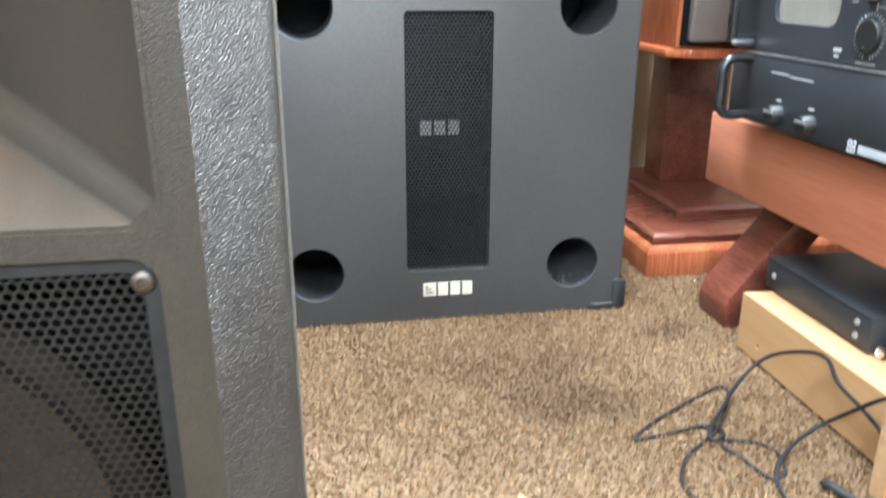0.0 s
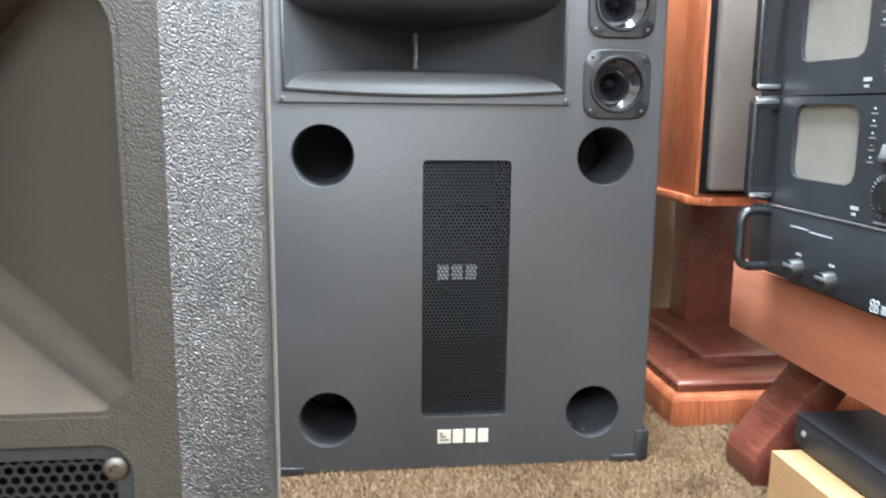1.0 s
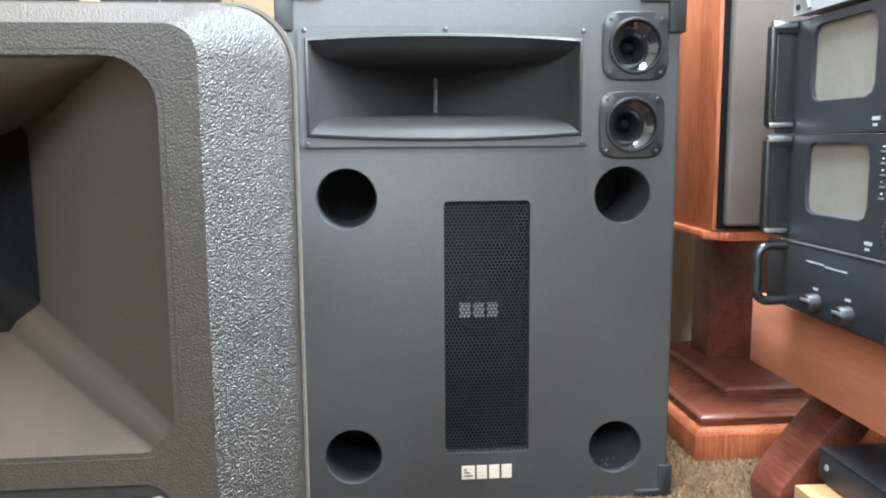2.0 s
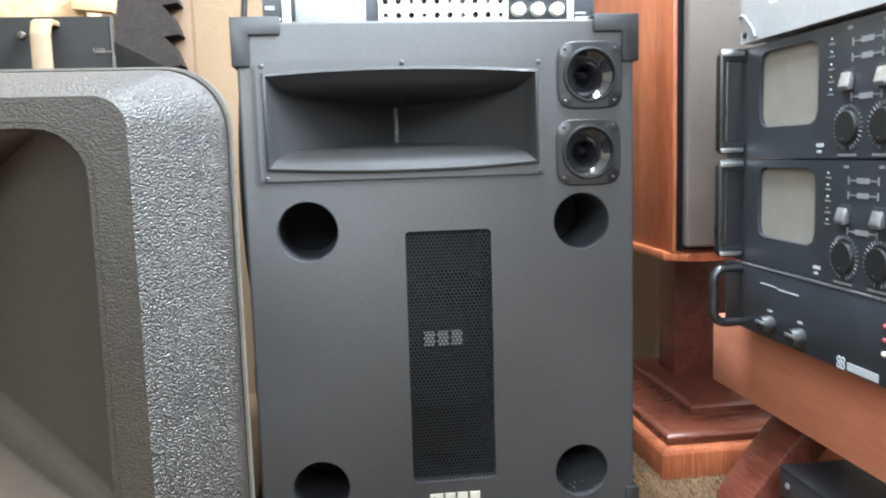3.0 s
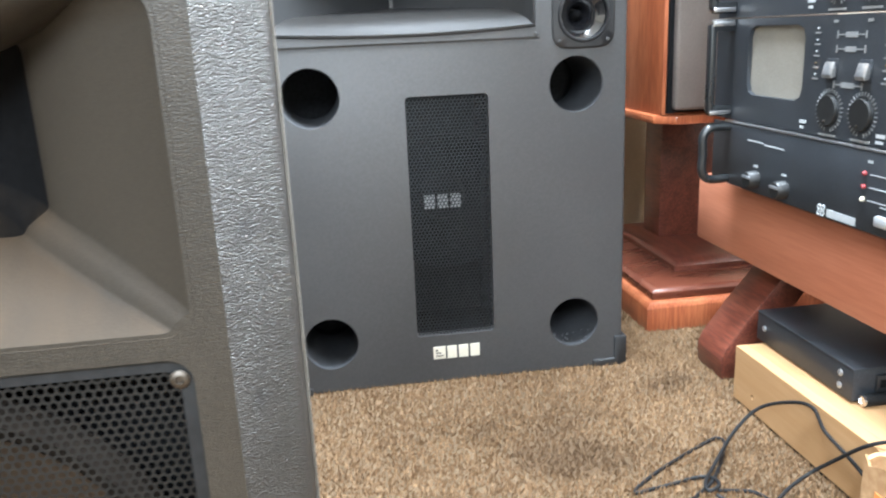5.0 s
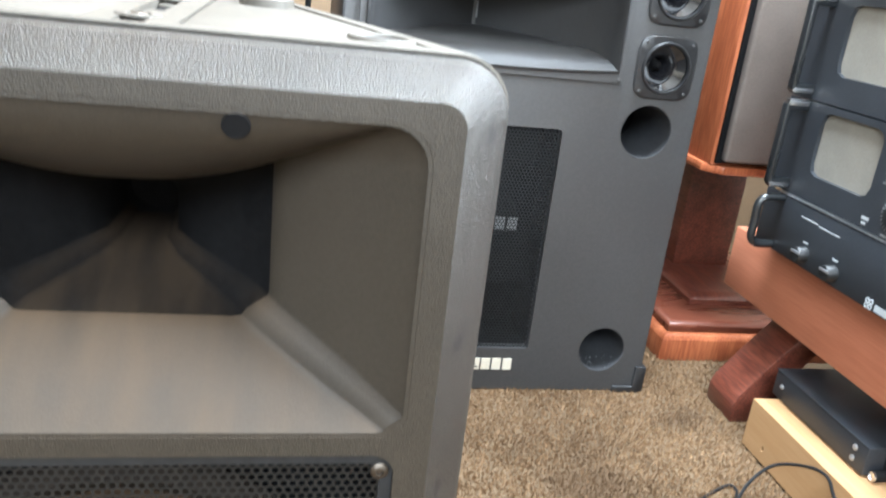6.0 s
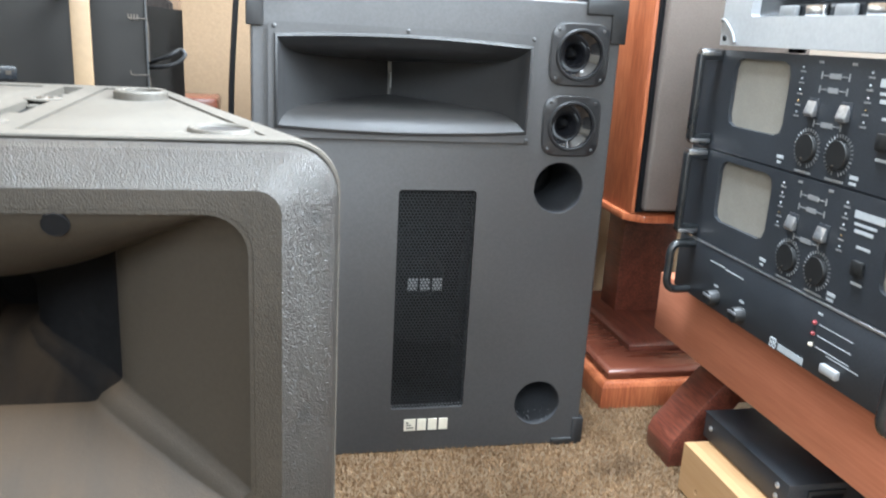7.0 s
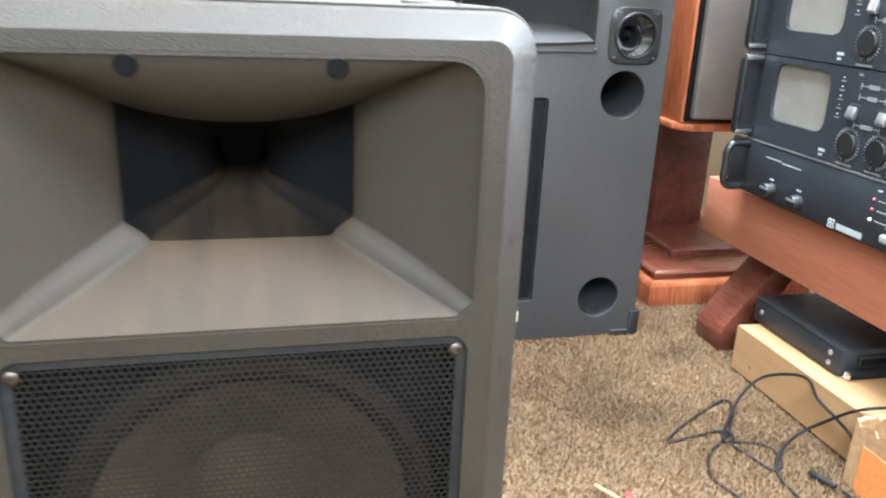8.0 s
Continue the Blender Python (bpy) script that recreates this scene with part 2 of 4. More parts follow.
# three darker areas on the carpet, mid-floor and by the table
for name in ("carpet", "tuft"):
    dark_patches(name, ((0.30, 0.86, 0, 0.15), (0.20, 0.55, 0, 0.10), (0.52, 1.02, 0, 0.07)), (0.088, 0.056, 0.032), 0.75, 14)
dusted("smooth", (0.072, 0.048, 0.028), 0.75, 0.5)
dusted("throat", (0.026, 0.018, 0.011), 0.7, 0.1)
# wide horn: dust tint that also puts the lip's sheen into the colour
dusted("flare", (0.042, 0.033, 0.024), 0.15, 0.7)

ORIGIN = {}


def thing(name, at, label, category, group="", kind=""):
    ob = new(name)
    ob.empty_display_size = 0.05
    ob.location = at
    ORIGIN[ob.name] = Vector(at)
    return tagged(ob, label, category, group, kind)


def part(name, bm, material, parent=None, label="", smooth=35, recalc=True):
    """Links a bmesh, built in world metres, as one mesh under parent."""
    off = ORIGIN[parent.name] if parent else Vector((0, 0, 0))
    if recalc:
        bmesh.ops.recalc_face_normals(bm, faces=bm.faces)
    bmesh.ops.translate(bm, verts=bm.verts, vec=-off)
    me = bpy.data.meshes.new(name)
    if smooth:
        for f in bm.faces:
            f.smooth = True
        for e in bm.edges:
            if len(e.link_faces) != 2 or e.calc_face_angle(0) > radians(smooth):
                e.smooth = False
    bm.to_mesh(me)
    bm.free()
    me.materials.append(M[material])
    ob = new(name, me)
    if parent:
        ob.parent = parent
    ORIGIN[ob.name] = off
    if label:
        tagged(ob, label)
    return ob


def box(x0, x1, y0, y1, z0, z1, r=0.0, seg=2, bm=None):
    b = bmesh.new()
    bmesh.ops.create_cube(b, size=1)
    for v in b.verts:
        v.co = Vector((x0 + (v.co.x + 0.5) * (x1 - x0), y0 + (v.co.y + 0.5) * (y1 - y0), z0 + (v.co.z + 0.5) * (z1 - z0)))
    if r:
        bmesh.ops.bevel(b, geom=b.edges[:], offset=r, segments=seg, affect="EDGES", profile=0.5)
    return join(bm, b)


def join(bm, b):
    if bm is None:
        return b
    me = bpy.data.meshes.new("joined")
    b.to_mesh(me)
    b.free()
    bm.from_mesh(me)
    bpy.data.meshes.remove(me)
    return bm


def loft(rings, cap0=False, cap1=False, closed=True, bm=None):
    """Joins rings of equal length with quads."""
    bm = bm or bmesh.new()
    vs = [[bm.verts.new(p) for p in ring] for ring in rings]
    n = len(vs[0])
    for a, b in zip(vs, vs[1:]):
        for i in range(n if closed else n - 1):
            j = (i + 1) % n
            bm.faces.new((a[i], a[j], b[j], b[i]))
    if cap0:
        bm.faces.new(vs[0])
    if cap1:
        bm.faces.new(vs[-1])
    return bm


def frame_of(axis):
    z = Vector(axis).normalized()
    x = z.orthogonal().normalized()
    return x, z.cross(x), z


def turned(profile, at, axis, seg=28, cap0=True, cap1=True, bm=None):
    """A lathed form: profile of (radius, distance along axis)."""
    x, y, z = frame_of(axis)
    at = Vector(at)
    rings = [[at + z * h + (x * math.cos(2 * math.pi * i / seg) + y * math.sin(2 * math.pi * i / seg)) * r for i in range(seg)] for r, h in profile]
    return loft(rings, cap0, cap1, bm=bm)


def rrect(cx, cz, hw, hh, r, n=6):
    """A rounded rectangle as (x, z) points."""
    out = []
    for k, (sx, sz) in enumerate(((1, 1), (-1, 1), (-1, -1), (1, -1))):
        for i in range(n + 1):
            a = math.pi / 2 * (k + i / n)
            out.append((cx + sx * (hw - r) + r * math.cos(a), cz + sz * (hh - r) + r * math.sin(a)))
    return out


def circle(cx, cz, r, n=40):
    return [(cx + r * math.cos(2 * math.pi * i / n), cz + r * math.sin(2 * math.pi * i / n)) for i in range(n)]


def sheet(outer, holes, y, thick):
    """A plate in a plane y = const with openings right through it."""
    b = bmesh.new()
    edges = []
    for ring in (outer, *holes):
        vs = [b.verts.new((x, y, z)) for x, z in ring]
        edges += [b.edges.new((vs[i], vs[(i + 1) % len(vs)])) for i in range(len(vs))]
    bmesh.ops.triangle_fill(b, use_beauty=True, use_dissolve=False, edges=edges)
    if thick:
        got = bmesh.ops.extrude_face_region(b, geom=b.faces[:])
        bmesh.ops.translate(b, verts=[v for v in got["geom"] if isinstance(v, bmesh.types.BMVert)], vec=(0, thick, 0))
    return b


def prism(pts, axis, lo, hi, r=0.0, bm=None):
    """A flat outline drawn in the plane across axis, pushed from lo to hi. Points: the other two axes in order."""
    b = bmesh.new()

    def place(p, h):
        return {"x": (h, p[0], p[1]), "y": (p[0], h, p[1]), "z": (p[0], p[1], h)}[axis]

    loft([[place(p, lo) for p in pts], [place(p, hi) for p in pts]], True, True, bm=b)
    if r:
        bmesh.ops.recalc_face_normals(b, faces=b.faces)
        bmesh.ops.bevel(b, geom=b.edges[:], offset=r, segments=2, affect="EDGES", profile=0.5)
    return join(bm, b)


def tube(pts, r, seg=8, bm=None, smooth_steps=6):
    """A round cord along a smooth line through pts."""
    pts = [Vector(p) for p in pts]
    line = []
    for i in range(len(pts) - 1):
        p0, p1, p2, p3 = pts[max(0, i - 1)], pts[i], pts[i + 1], pts[min(len(pts) - 1, i + 2)]
        for k in range(smooth_steps):
            t = k / smooth_steps
            line.append(0.5 * (2 * p1 + (p2 - p0) * t + (2 * p0 - 5 * p1 + 4 * p2 - p3) * t * t + (3 * p1 - p0 - 3 * p2 + p3) * t ** 3))
    line.append(pts[-1])
    rings = []
    up = Vector((0.13, 0.21, 0.97))
    for i, p in enumerate(line):
        d = (line[min(i + 1, len(line) - 1)] - line[max(i - 1, 0)]).normalized()
        u = up - d * up.dot(d)
        u = u.normalized() if u.length > 1e-4 else d.orthogonal().normalized()
        up = u
        w = d.cross(u)
        rings.append([p + (u * math.cos(2 * math.pi * k / seg) + w * math.sin(2 * math.pi * k / seg)) * r for k in range(seg)])
    return loft(rings, True, True, bm=bm)


def perforated(name, x0, x1, z0, z1, y, pitch, hole, parent, material, label):
    """A steel sheet with staggered six-sided holes, each hole open."""
    verts, faces = [], []
    dz = pitch * 0.866
    rows = int((z1 - z0) / dz)
    cols = int((x1 - x0) / pitch)
    hx, hz = pitch / 2, pitch / math.sqrt(3)
    off = ORIGIN[parent.name]
    for r in range(rows + 1):
        for c in range(cols + 1):
            cx, cz = x0 + c * pitch + (r % 2) * hx, z0 + r * dz
            if cx > x1:
                continue
            k = len(verts)
            for i in range(6):
                a = radians(60 * i + 30)
                verts.append((min(x1 + 0.001, max(x0 - 0.001, cx + hz * math.cos(a))) - off.x, y - off.y, min(z1 + 0.001, max(z0 - 0.001, cz + hz * math.sin(a))) - off.z))
            for i in range(6):
                a = radians(60 * i + 30)
                verts.append((cx + hole * math.cos(a) - off.x, y - off.y, cz + hole * math.sin(a) - off.z))
            for i in range(6):
                j = (i + 1) % 6
                faces.append((k + i, k + j, k + 6 + j, k + 6 + i))
    me = bpy.data.meshes.new(name)
    me.from_pydata(verts, [], faces)
    me.materials.append(M[material])
    ob = new(name, me)
    ob.parent = parent
    ORIGIN[ob.name] = off
    return tagged(ob, label)


def screw(parent, at, axis, r, name="screw", material="steel"):
    at, d = Vector(at), Vector(axis).normalized()
    x, y, _ = frame_of(d)
    b = turned([(r, 0), (r, r * 0.25), (r * 0.8, r * 0.45), (r * 0.45, r * 0.52), (r * 0.42, r * 0.2)], at, d, 18)
    return part(name, b, material, parent)


def bars(name, parent, spots, axis, face, thick, material, label=""):
    """Flat printed marks on a panel, each a part: boxes (a0, a1, z0, z1) on the plane axis = face."""
    for a0, a1, z0, z1 in spots:
        b = box(face - thick, face, a0, a1, z0, z1) if axis == "x" else box(a0, a1, face - thick, face, z0, z1)
        last = part(name, b, material, parent, label, smooth=0)
    return last


# ---------------------------------------------------------------- the room
def structure(name, bm, material, label, category):
    return tagged(part(name, bm, material, None, smooth=30), label, category, kind="structure")


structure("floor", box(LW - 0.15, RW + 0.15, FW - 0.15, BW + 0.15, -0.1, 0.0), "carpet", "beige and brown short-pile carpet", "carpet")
b = bmesh.new()
for x0, x1, y0, y1 in ((LW - 0.15, SKY[0], FW - 0.15, BW + 0.15), (SKY[1], RW + 0.15, FW - 0.15, BW + 0.15), (SKY[0], SKY[1], FW - 0.15, SKY[2]), (SKY[0], SKY[1], SKY[3], BW + 0.15)):
    box(x0, x1, y0, y1, CH, CH + 0.1, bm=b)
structure("ceiling", b, "ceiling", "plain white painted ceiling with a skylight opening", "ceiling")
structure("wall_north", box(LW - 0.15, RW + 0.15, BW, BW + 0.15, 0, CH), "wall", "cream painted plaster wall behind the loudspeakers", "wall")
structure("wall_west", box(LW - 0.15, LW, FW, BW, 0, CH), "pale", "pale painted plaster side wall", "wall")


def window_wall(name, axis, face, thick, lo, hi, a0, a1, z0, z1, label):
    b = bmesh.new()
    for p0, p1, q0, q1 in ((lo, a0, 0, CH), (a1, hi, 0, CH), (a0, a1, 0, z0), (a0, a1, z1, CH)):
        if axis == "x":
            box(face, face + thick, p0, p1, q0, q1, bm=b)
        else:
            box(p0, p1, face - thick, face, q0, q1, bm=b)
    structure(name, b, "pale", label, "wall")


window_wall("wall_east", "x", RW, 0.15, FW, BW, -0.3, 0.7, 1.35, 2.15, "pale painted wall with a window behind the amplifiers")
window_wall("wall_south", "y", FW, 0.15, LW, RW, -1.5, 0.5, 1.3, 2.2, "pale painted wall with a wide high window")


def window_frame(name, axis, face, a0, a1, z0, z1):
    w = thing(name, (face, (a0 + a1) / 2, z0) if axis == "x" else ((a0 + a1) / 2, face, z0), "white painted window frame in the wall opening", "window", kind="structure")
    mid, t = (a0 + a1) / 2, 0.045
    b = bmesh.new()
    for p0, p1, q0, q1 in ((a0, a0 + t, z0, z1), (a1 - t, a1, z0, z1), (a0 + t, a1 - t, z0, z0 + t), (a0 + t, a1 - t, z1 - t, z1), (mid - t / 2, mid + t / 2, z0 + t, z1 - t)):
        if axis == "x":
            box(face, face + 0.04, p0, p1, q0, q1, 0.004, bm=b)
        else:
            box(p0, p1, face, face + 0.04, q0, q1, 0.004, bm=b)
    part("window_frame", b, "baseboard", w)


window_frame("window_1", "x", RW + 0.09, -0.3, 0.7, 1.35, 2.15)
window_frame("window_2", "y", FW - 0.13, -1.5, 0.5, 1.3, 2.2)

# carpet pile, one sheet of short tufts in the stretch that is seen close
rng = np.random.default_rng(5)
N = 130000
px, py = rng.uniform(-0.12, 0.75, N), rng.uniform(0.25, 1.75, N)
ang, lean = rng.uniform(0, 2 * np.pi, N), rng.uniform(0.0, 0.006, N)
high, wide = rng.uniform(0.004, 0.009, N), rng.uniform(0.0010, 0.0022, N)
dx, dy = np.cos(ang), np.sin(ang)
la = rng.uniform(0, 2 * np.pi, N)
tv = np.empty((N, 3, 3))
tv[:, 0] = np.stack([px - dx * wide, py - dy * wide, np.full(N, -0.001)], 1)
tv[:, 1] = np.stack([px + dx * wide, py + dy * wide, np.full(N, -0.001)], 1)
tv[:, 2] = np.stack([px + np.cos(la) * lean, py + np.sin(la) * lean, high], 1)
me = bpy.data.meshes.new("carpet_pile")
me.from_pydata(tv.reshape(-1, 3).tolist(), [], np.arange(3 * N).reshape(-1, 3).tolist())
me.materials.append(M["tuft"])
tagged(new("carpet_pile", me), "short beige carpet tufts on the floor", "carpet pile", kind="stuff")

# ---------------------------------------------------------------- three-way loudspeaker cabinet
CX0, CX1, CY, CZ, CD = -0.094, 0.478, 1.12, 0.766, 0.43
cab = thing("loudspeaker", ((CX0 + CX1) / 2, CY + CD / 2, 0), "charcoal three-way loudspeaker with wide horn, ports and perforated grille", "loudspeaker")
PORTS = ((-0.008, 0.470, 0.0440), (0.397, 0.471, 0.0425), (-0.006, 0.084, 0.0425), (0.394, 0.083, 0.0415))
TWEET = ((0.4105, 0.685), (0.4075, 0.573))
GX0, GX1, GZ0, GZ1 = 0.132, 0.259, 0.082, 0.465
HX, HZ, HW, HH = 0.136, 0.6265, 0.189, 0.069


def mouth(cx, cz, hw, hh, bow, n=14):
    """A wide opening whose long edges bow outwards."""
    top = [(cx + hw * (1 - 2 * i / n), cz + hh + bow * (1 - (1 - 2 * i / n) ** 2)) for i in range(n + 1)]
    bot = [(cx - hw * (1 - 2 * i / n), cz - hh - bow * (1 - (1 - 2 * i / n) ** 2)) for i in range(n + 1)]
    return top + bot


outer = rrect((CX0 + CX1) / 2, CZ / 2, (CX1 - CX0) / 2 - 0.004, CZ / 2 - 0.004, 0.006, 3)
holes = [circle(*p) for p in PORTS] + [circle(x, z, 0.036) for x, z in TWEET]
holes += [rrect((GX0 + GX1) / 2, (GZ0 + GZ1) / 2, (GX1 - GX0) / 2, (GZ1 - GZ0) / 2, 0.006, 3), mouth(HX, HZ, HW, HH - 0.006, 0.006)]
part("baffle", sheet(outer, holes, CY, 0.018), "paint", cab)
b = bmesh.new()
ro = [rrect((CX0 + CX1) / 2, CZ / 2, (CX1 - CX0) / 2 - e, CZ / 2 - e, 0.008, 3) for e in (0.004, 0.0012, 0.0, 0.0, 0.002)]
loft([[(x, y, z) for x, z in r] for r, y in zip(ro, (CY, CY + 0.0012, CY + 0.006, CY + CD - 0.003, CY + CD))], False, True, bm=b)
part("cabinet_shell", b, "paint", cab)
for x, z, r in PORTS:
    tube_part = part("port_tube", turned([(r + 0.0006, -0.0003), (r - 0.0008, 0.0012), (r - 0.001, 0.003), (r - 0.001, 0.15)], (x, CY, z), (0, 1, 0), 40, False, False), "port", cab, "black round bass port tube")
    part("port_end", turned([(r + 0.002, 0.0), (r + 0.002, 0.03)], (x, CY + 0.15, z), (0, 1, 0), 32, False, True), "port_haze", tube_part)
b = sheet(rrect(0.1955, 0.2735, 0.075, 0.205, 0.008, 3), [rrect(0.1955, 0.2735, 0.0635, 0.1915, 0.006, 3)], CY + 0.018, 0.1)
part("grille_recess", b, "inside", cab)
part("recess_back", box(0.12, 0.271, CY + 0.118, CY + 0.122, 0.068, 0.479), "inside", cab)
gr = perforated("grille", GX0 + 0.001, GX1 - 0.001, GZ0 + 0.001, GZ1 - 0.001, CY + 0.004, 0.0058, 0.0024, cab, "mesh", "black perforated steel grille")
part("woofer_cone", turned([(0.11, 0.0), (0.10, 0.012), (0.04, 0.05), (0.035, 0.04), (0.0, 0.03)], (0.1955, CY + 0.055, 0.29), (0, 1, 0), 36, False, False), "inside", cab, "black paper bass driver cone")
# grey mark on the grille: a plain bar cut into three blocks
for x in (0.1575, 0.1785, 0.1995):
    bars("grille_mark", cab, ((x, x + 0.0165, 0.2865, 0.3085),), "y", CY + 0.0295, 0.0010, "dim", "grey block behind the grille")
# maker's badge: plain white blocks
badge = bars("badge", cab, ((0.1565, 0.1765, 0.0415, 0.0625),), "y", CY, 0.0015, "white", "white square badge")
bars("badge_mark", badge, ((0.160, 0.173, 0.046, 0.048), (0.160, 0.169, 0.051, 0.053), (0.160, 0.164, 0.055, 0.058)), "y", CY - 0.0015, 0.0006, "paint")
for x in (0.1795, 0.1985, 0.2175):
    bars("badge_block", cab, ((x, x + 0.0155, 0.0415, 0.0625),), "y", CY, 0.0015, "white", "plain white block")

# wide horn
fl = sheet(rrect(HX, HZ + 0.001, 0.205, 0.0835, 0.006, 3), [mouth(HX, HZ, HW, HH - 0.008, 0.007)], CY - 0.006, 0.006)
flange = part("horn_flange", fl, "horn", cab, "dark moulded horn flange")
rings = []
for k in range(21):
    s = k / 20
    w = (HW - 0.003) * (1 - s ** 1.35) + 0.003
    q = min(1, s / 0.28)
    h = (HH - 0.008) * (1 - q) ** 1.8 + 0.044 * (1 - (1 - q) ** 1.8) - 0.016 * s
    bow = 0.007 * (1 - q) ** 2
    rings.append([(x, CY - 0.006 + 0.19 * s, z) for x, z in mouth(HX, HZ, w, h, bow)])
lip = [[(x, CY - 0.0065 - d, z) for x, z in mouth(HX, HZ, HW + e, HH - 0.008 + e, 0.007)] for e, d in ((0.007, 0), (0.0055, 0.0035), (0.0025, 0.0045))]
part("horn_flare", loft(lip + rings, False, True), "flare", cab, "dark flared horn mouth")
# pale bar: the slit's thin highlight put in as a shape
part("throat_slit", box(HX - 0.0010, HX + 0.0010, CY + 0.165, CY + 0.168, HZ - 0.016, HZ + 0.010, 0.0003), "dim", cab, "pale bar standing for the highlight in the throat slit")
for x, z in ((-0.060, 0.7045), (0.333, 0.7045), (-0.060, 0.5485), (0.333, 0.5485), (0.136, 0.7065)):
    screw(cab, (x, CY - 0.006, z), (0, -1, 0), 0.0034, material="horn")

# fluff and grit caught in the lower port
rng = np.random.default_rng(11)
b = bmesh.new()
for k in range(26):
    ang, dep = rng.uniform(-2.5, -0.6), rng.uniform(0.004, 0.05)
    c = Vector((0.394 + 0.0395 * math.cos(ang), CY + dep, 0.083 + 0.0395 * math.sin(ang)))
    r = rng.uniform(0.0006, 0.0019)
    spikes = [b.verts.new(c + Vector(rng.normal(0, r, 3))) for _ in range(4)]
    for a0, a1, a2 in ((0, 1, 2), (0, 1, 3), (0, 2, 3), (1, 2, 3)):
        b.faces.new((spikes[a0], spikes[a1], spikes[a2]))
tagged(part("port_fluff", b, "dim", cab, smooth=0), "pale fluff caught in the port", kind="stuff")

# two small round tweeter horns
for x, z in TWEET:
    sq = []
    for i in range(48):
        a = 2 * math.pi * i / 48
        c, s = math.cos(a), math.sin(a)
        k = (abs(c) ** 5 + abs(s) ** 5) ** (-1 / 5)
        sq.append((x + 0.0485 * k * c, z + 0.0485 * k * s))
    b = bmesh.new()
    ring = lambda f, d: [(x + (px - x) * f, CY - d, z + (pz - z) * f) for px, pz in sq]
    rd = lambda r, d: [(x + r * math.cos(2 * math.pi * i / 48), CY - d, z + r * math.sin(2 * math.pi * i / 48)) for i in range(48)]
    loft([ring(1.0, 0.0), ring(1.0, 0.003), ring(0.96, 0.0045), rd(0.0405, 0.0045), rd(0.0385, 0.008), rd(0.0365, 0.008), rd(0.035, 0.004)], bm=b)
    tw = part("tweeter", b, "frame", cab, "square flanged horn tweeter with a glossy black throat")
    part("tweeter_bowl", loft([rd(0.0352, 0.0042), rd(0.0346, 0.000), rd(0.0312, -0.0028), rd(0.0262, -0.0068), rd(0.0200, -0.0128), rd(0.0135, -0.024), rd(0.009, -0.044)], False, True), "tweeter", tw)
    part("phase_plug", turned([(0.0085, 0.0), (0.0075, 0.014), (0.003, 0.022), (0.0005, 0.023)], (x, CY + 0.044, z), (0, -1, 0), 20), "inside", tw)
    for sx in (-1, 1):
        for sz in (-1, 1):
            screw(tw, (x + sx * 0.0375, CY - 0.0045, z + sz * 0.0375), (0, -1, 0), 0.0028, material="horn")

# moulded corner protectors: an L on the front, wrapped over the side
for x, sx in ((CX0, 1), (CX1, -1)):
    for z, sz, arm in ((CZ, -1, 0.062), (0.0, 1, 0.052)):
        t, w, o = 0.006, 0.019, 0.006
        a, c = x - sx * o, z - sz * o * (1 if z else 0.0)
        pts = [(a, c), (x + sx * arm, c), (x + sx * arm, z + sz * w), (x + sx * w, z + sz * w), (x + sx * w, z + sz * arm), (a, z + sz * arm)]
        if z == 0.0:
            pts = [(a, c), (x + sx * arm, c), (x + sx * arm, z + sz * 0.013), (x + sx * 0.015, z + sz * 0.013), (x + sx * 0.015, z + sz * arm), (a, z + sz * arm)]
        b = prism(pts, "y", CY - 0.006, CY, 0.002)
        box(min(a, x), max(a, x), CY, CY + 0.05, min(c, z + sz * arm), max(c, z + sz * arm), 0.002, bm=b)
        if z:
            box(min(a, x + sx * arm), max(a, x + sx * arm), CY, CY + 0.05, CZ, CZ + o, 0.002, bm=b)
        part("corner_protector", b, "plastic", cab, "black moulded corner protector")

# ---------------------------------------------------------------- moulded stage loudspeaker near the camera
SX, SY, ST = -0.257, 0.398, 0.632
pa = thing("stage_loudspeaker", (SX, 0.6, 0), "grey-black moulded plastic stage loudspeaker with horn and steel grille", "loudspeaker")


def shell(hw, top, bot, r, y, n=8):
    return [(x, y, z) for x, z in rrect(SX, (top + bot) / 2, hw, (top - bot) / 2, r, n)]



def horn_ring(hw, hh, r, c, d, zc):
    """A section of the horn: round upper corners, lower corners filled by a ridge of size c."""
    half = [(hw - r + r * math.sin(math.pi / 2 * i / 6), hh - r + r * math.cos(math.pi / 2 * i / 6)) for i in range(7)]
    half += [(hw, -hh + 1.35 * c), (hw - 0.12 * c, -hh + 1.12 * c), (hw - 0.6 * c, -hh + 0.80 * c), (hw - 1.05 * c, -hh + 0.46 * c), (hw - 1.22 * c, -hh + 0.20 * c), (hw - 1.35 * c, -hh + 0.06 * c), (hw - 1.75 * c, -hh)]
    ring = half + [(-x, z) for x, z in reversed(half)]
    return [(SX + x, SY + d, zc + z) for x, z in ring]


hornhole = [(x, z) for x, _, z in horn_ring(0.182, 0.1025, 0.026, 0.010, 0, 0.491)]
grillehole = rrect(SX, 0.196, 0.1795, 0.175, 0.016, 6)
part("baffle", sheet([(x, z) for x, _, z in shell(0.2025, 0.6088, 0.0205, 0.016, 0)], [hornhole, grillehole], SY, 0.0), "grain", pa, "fine-grained plastic front face")
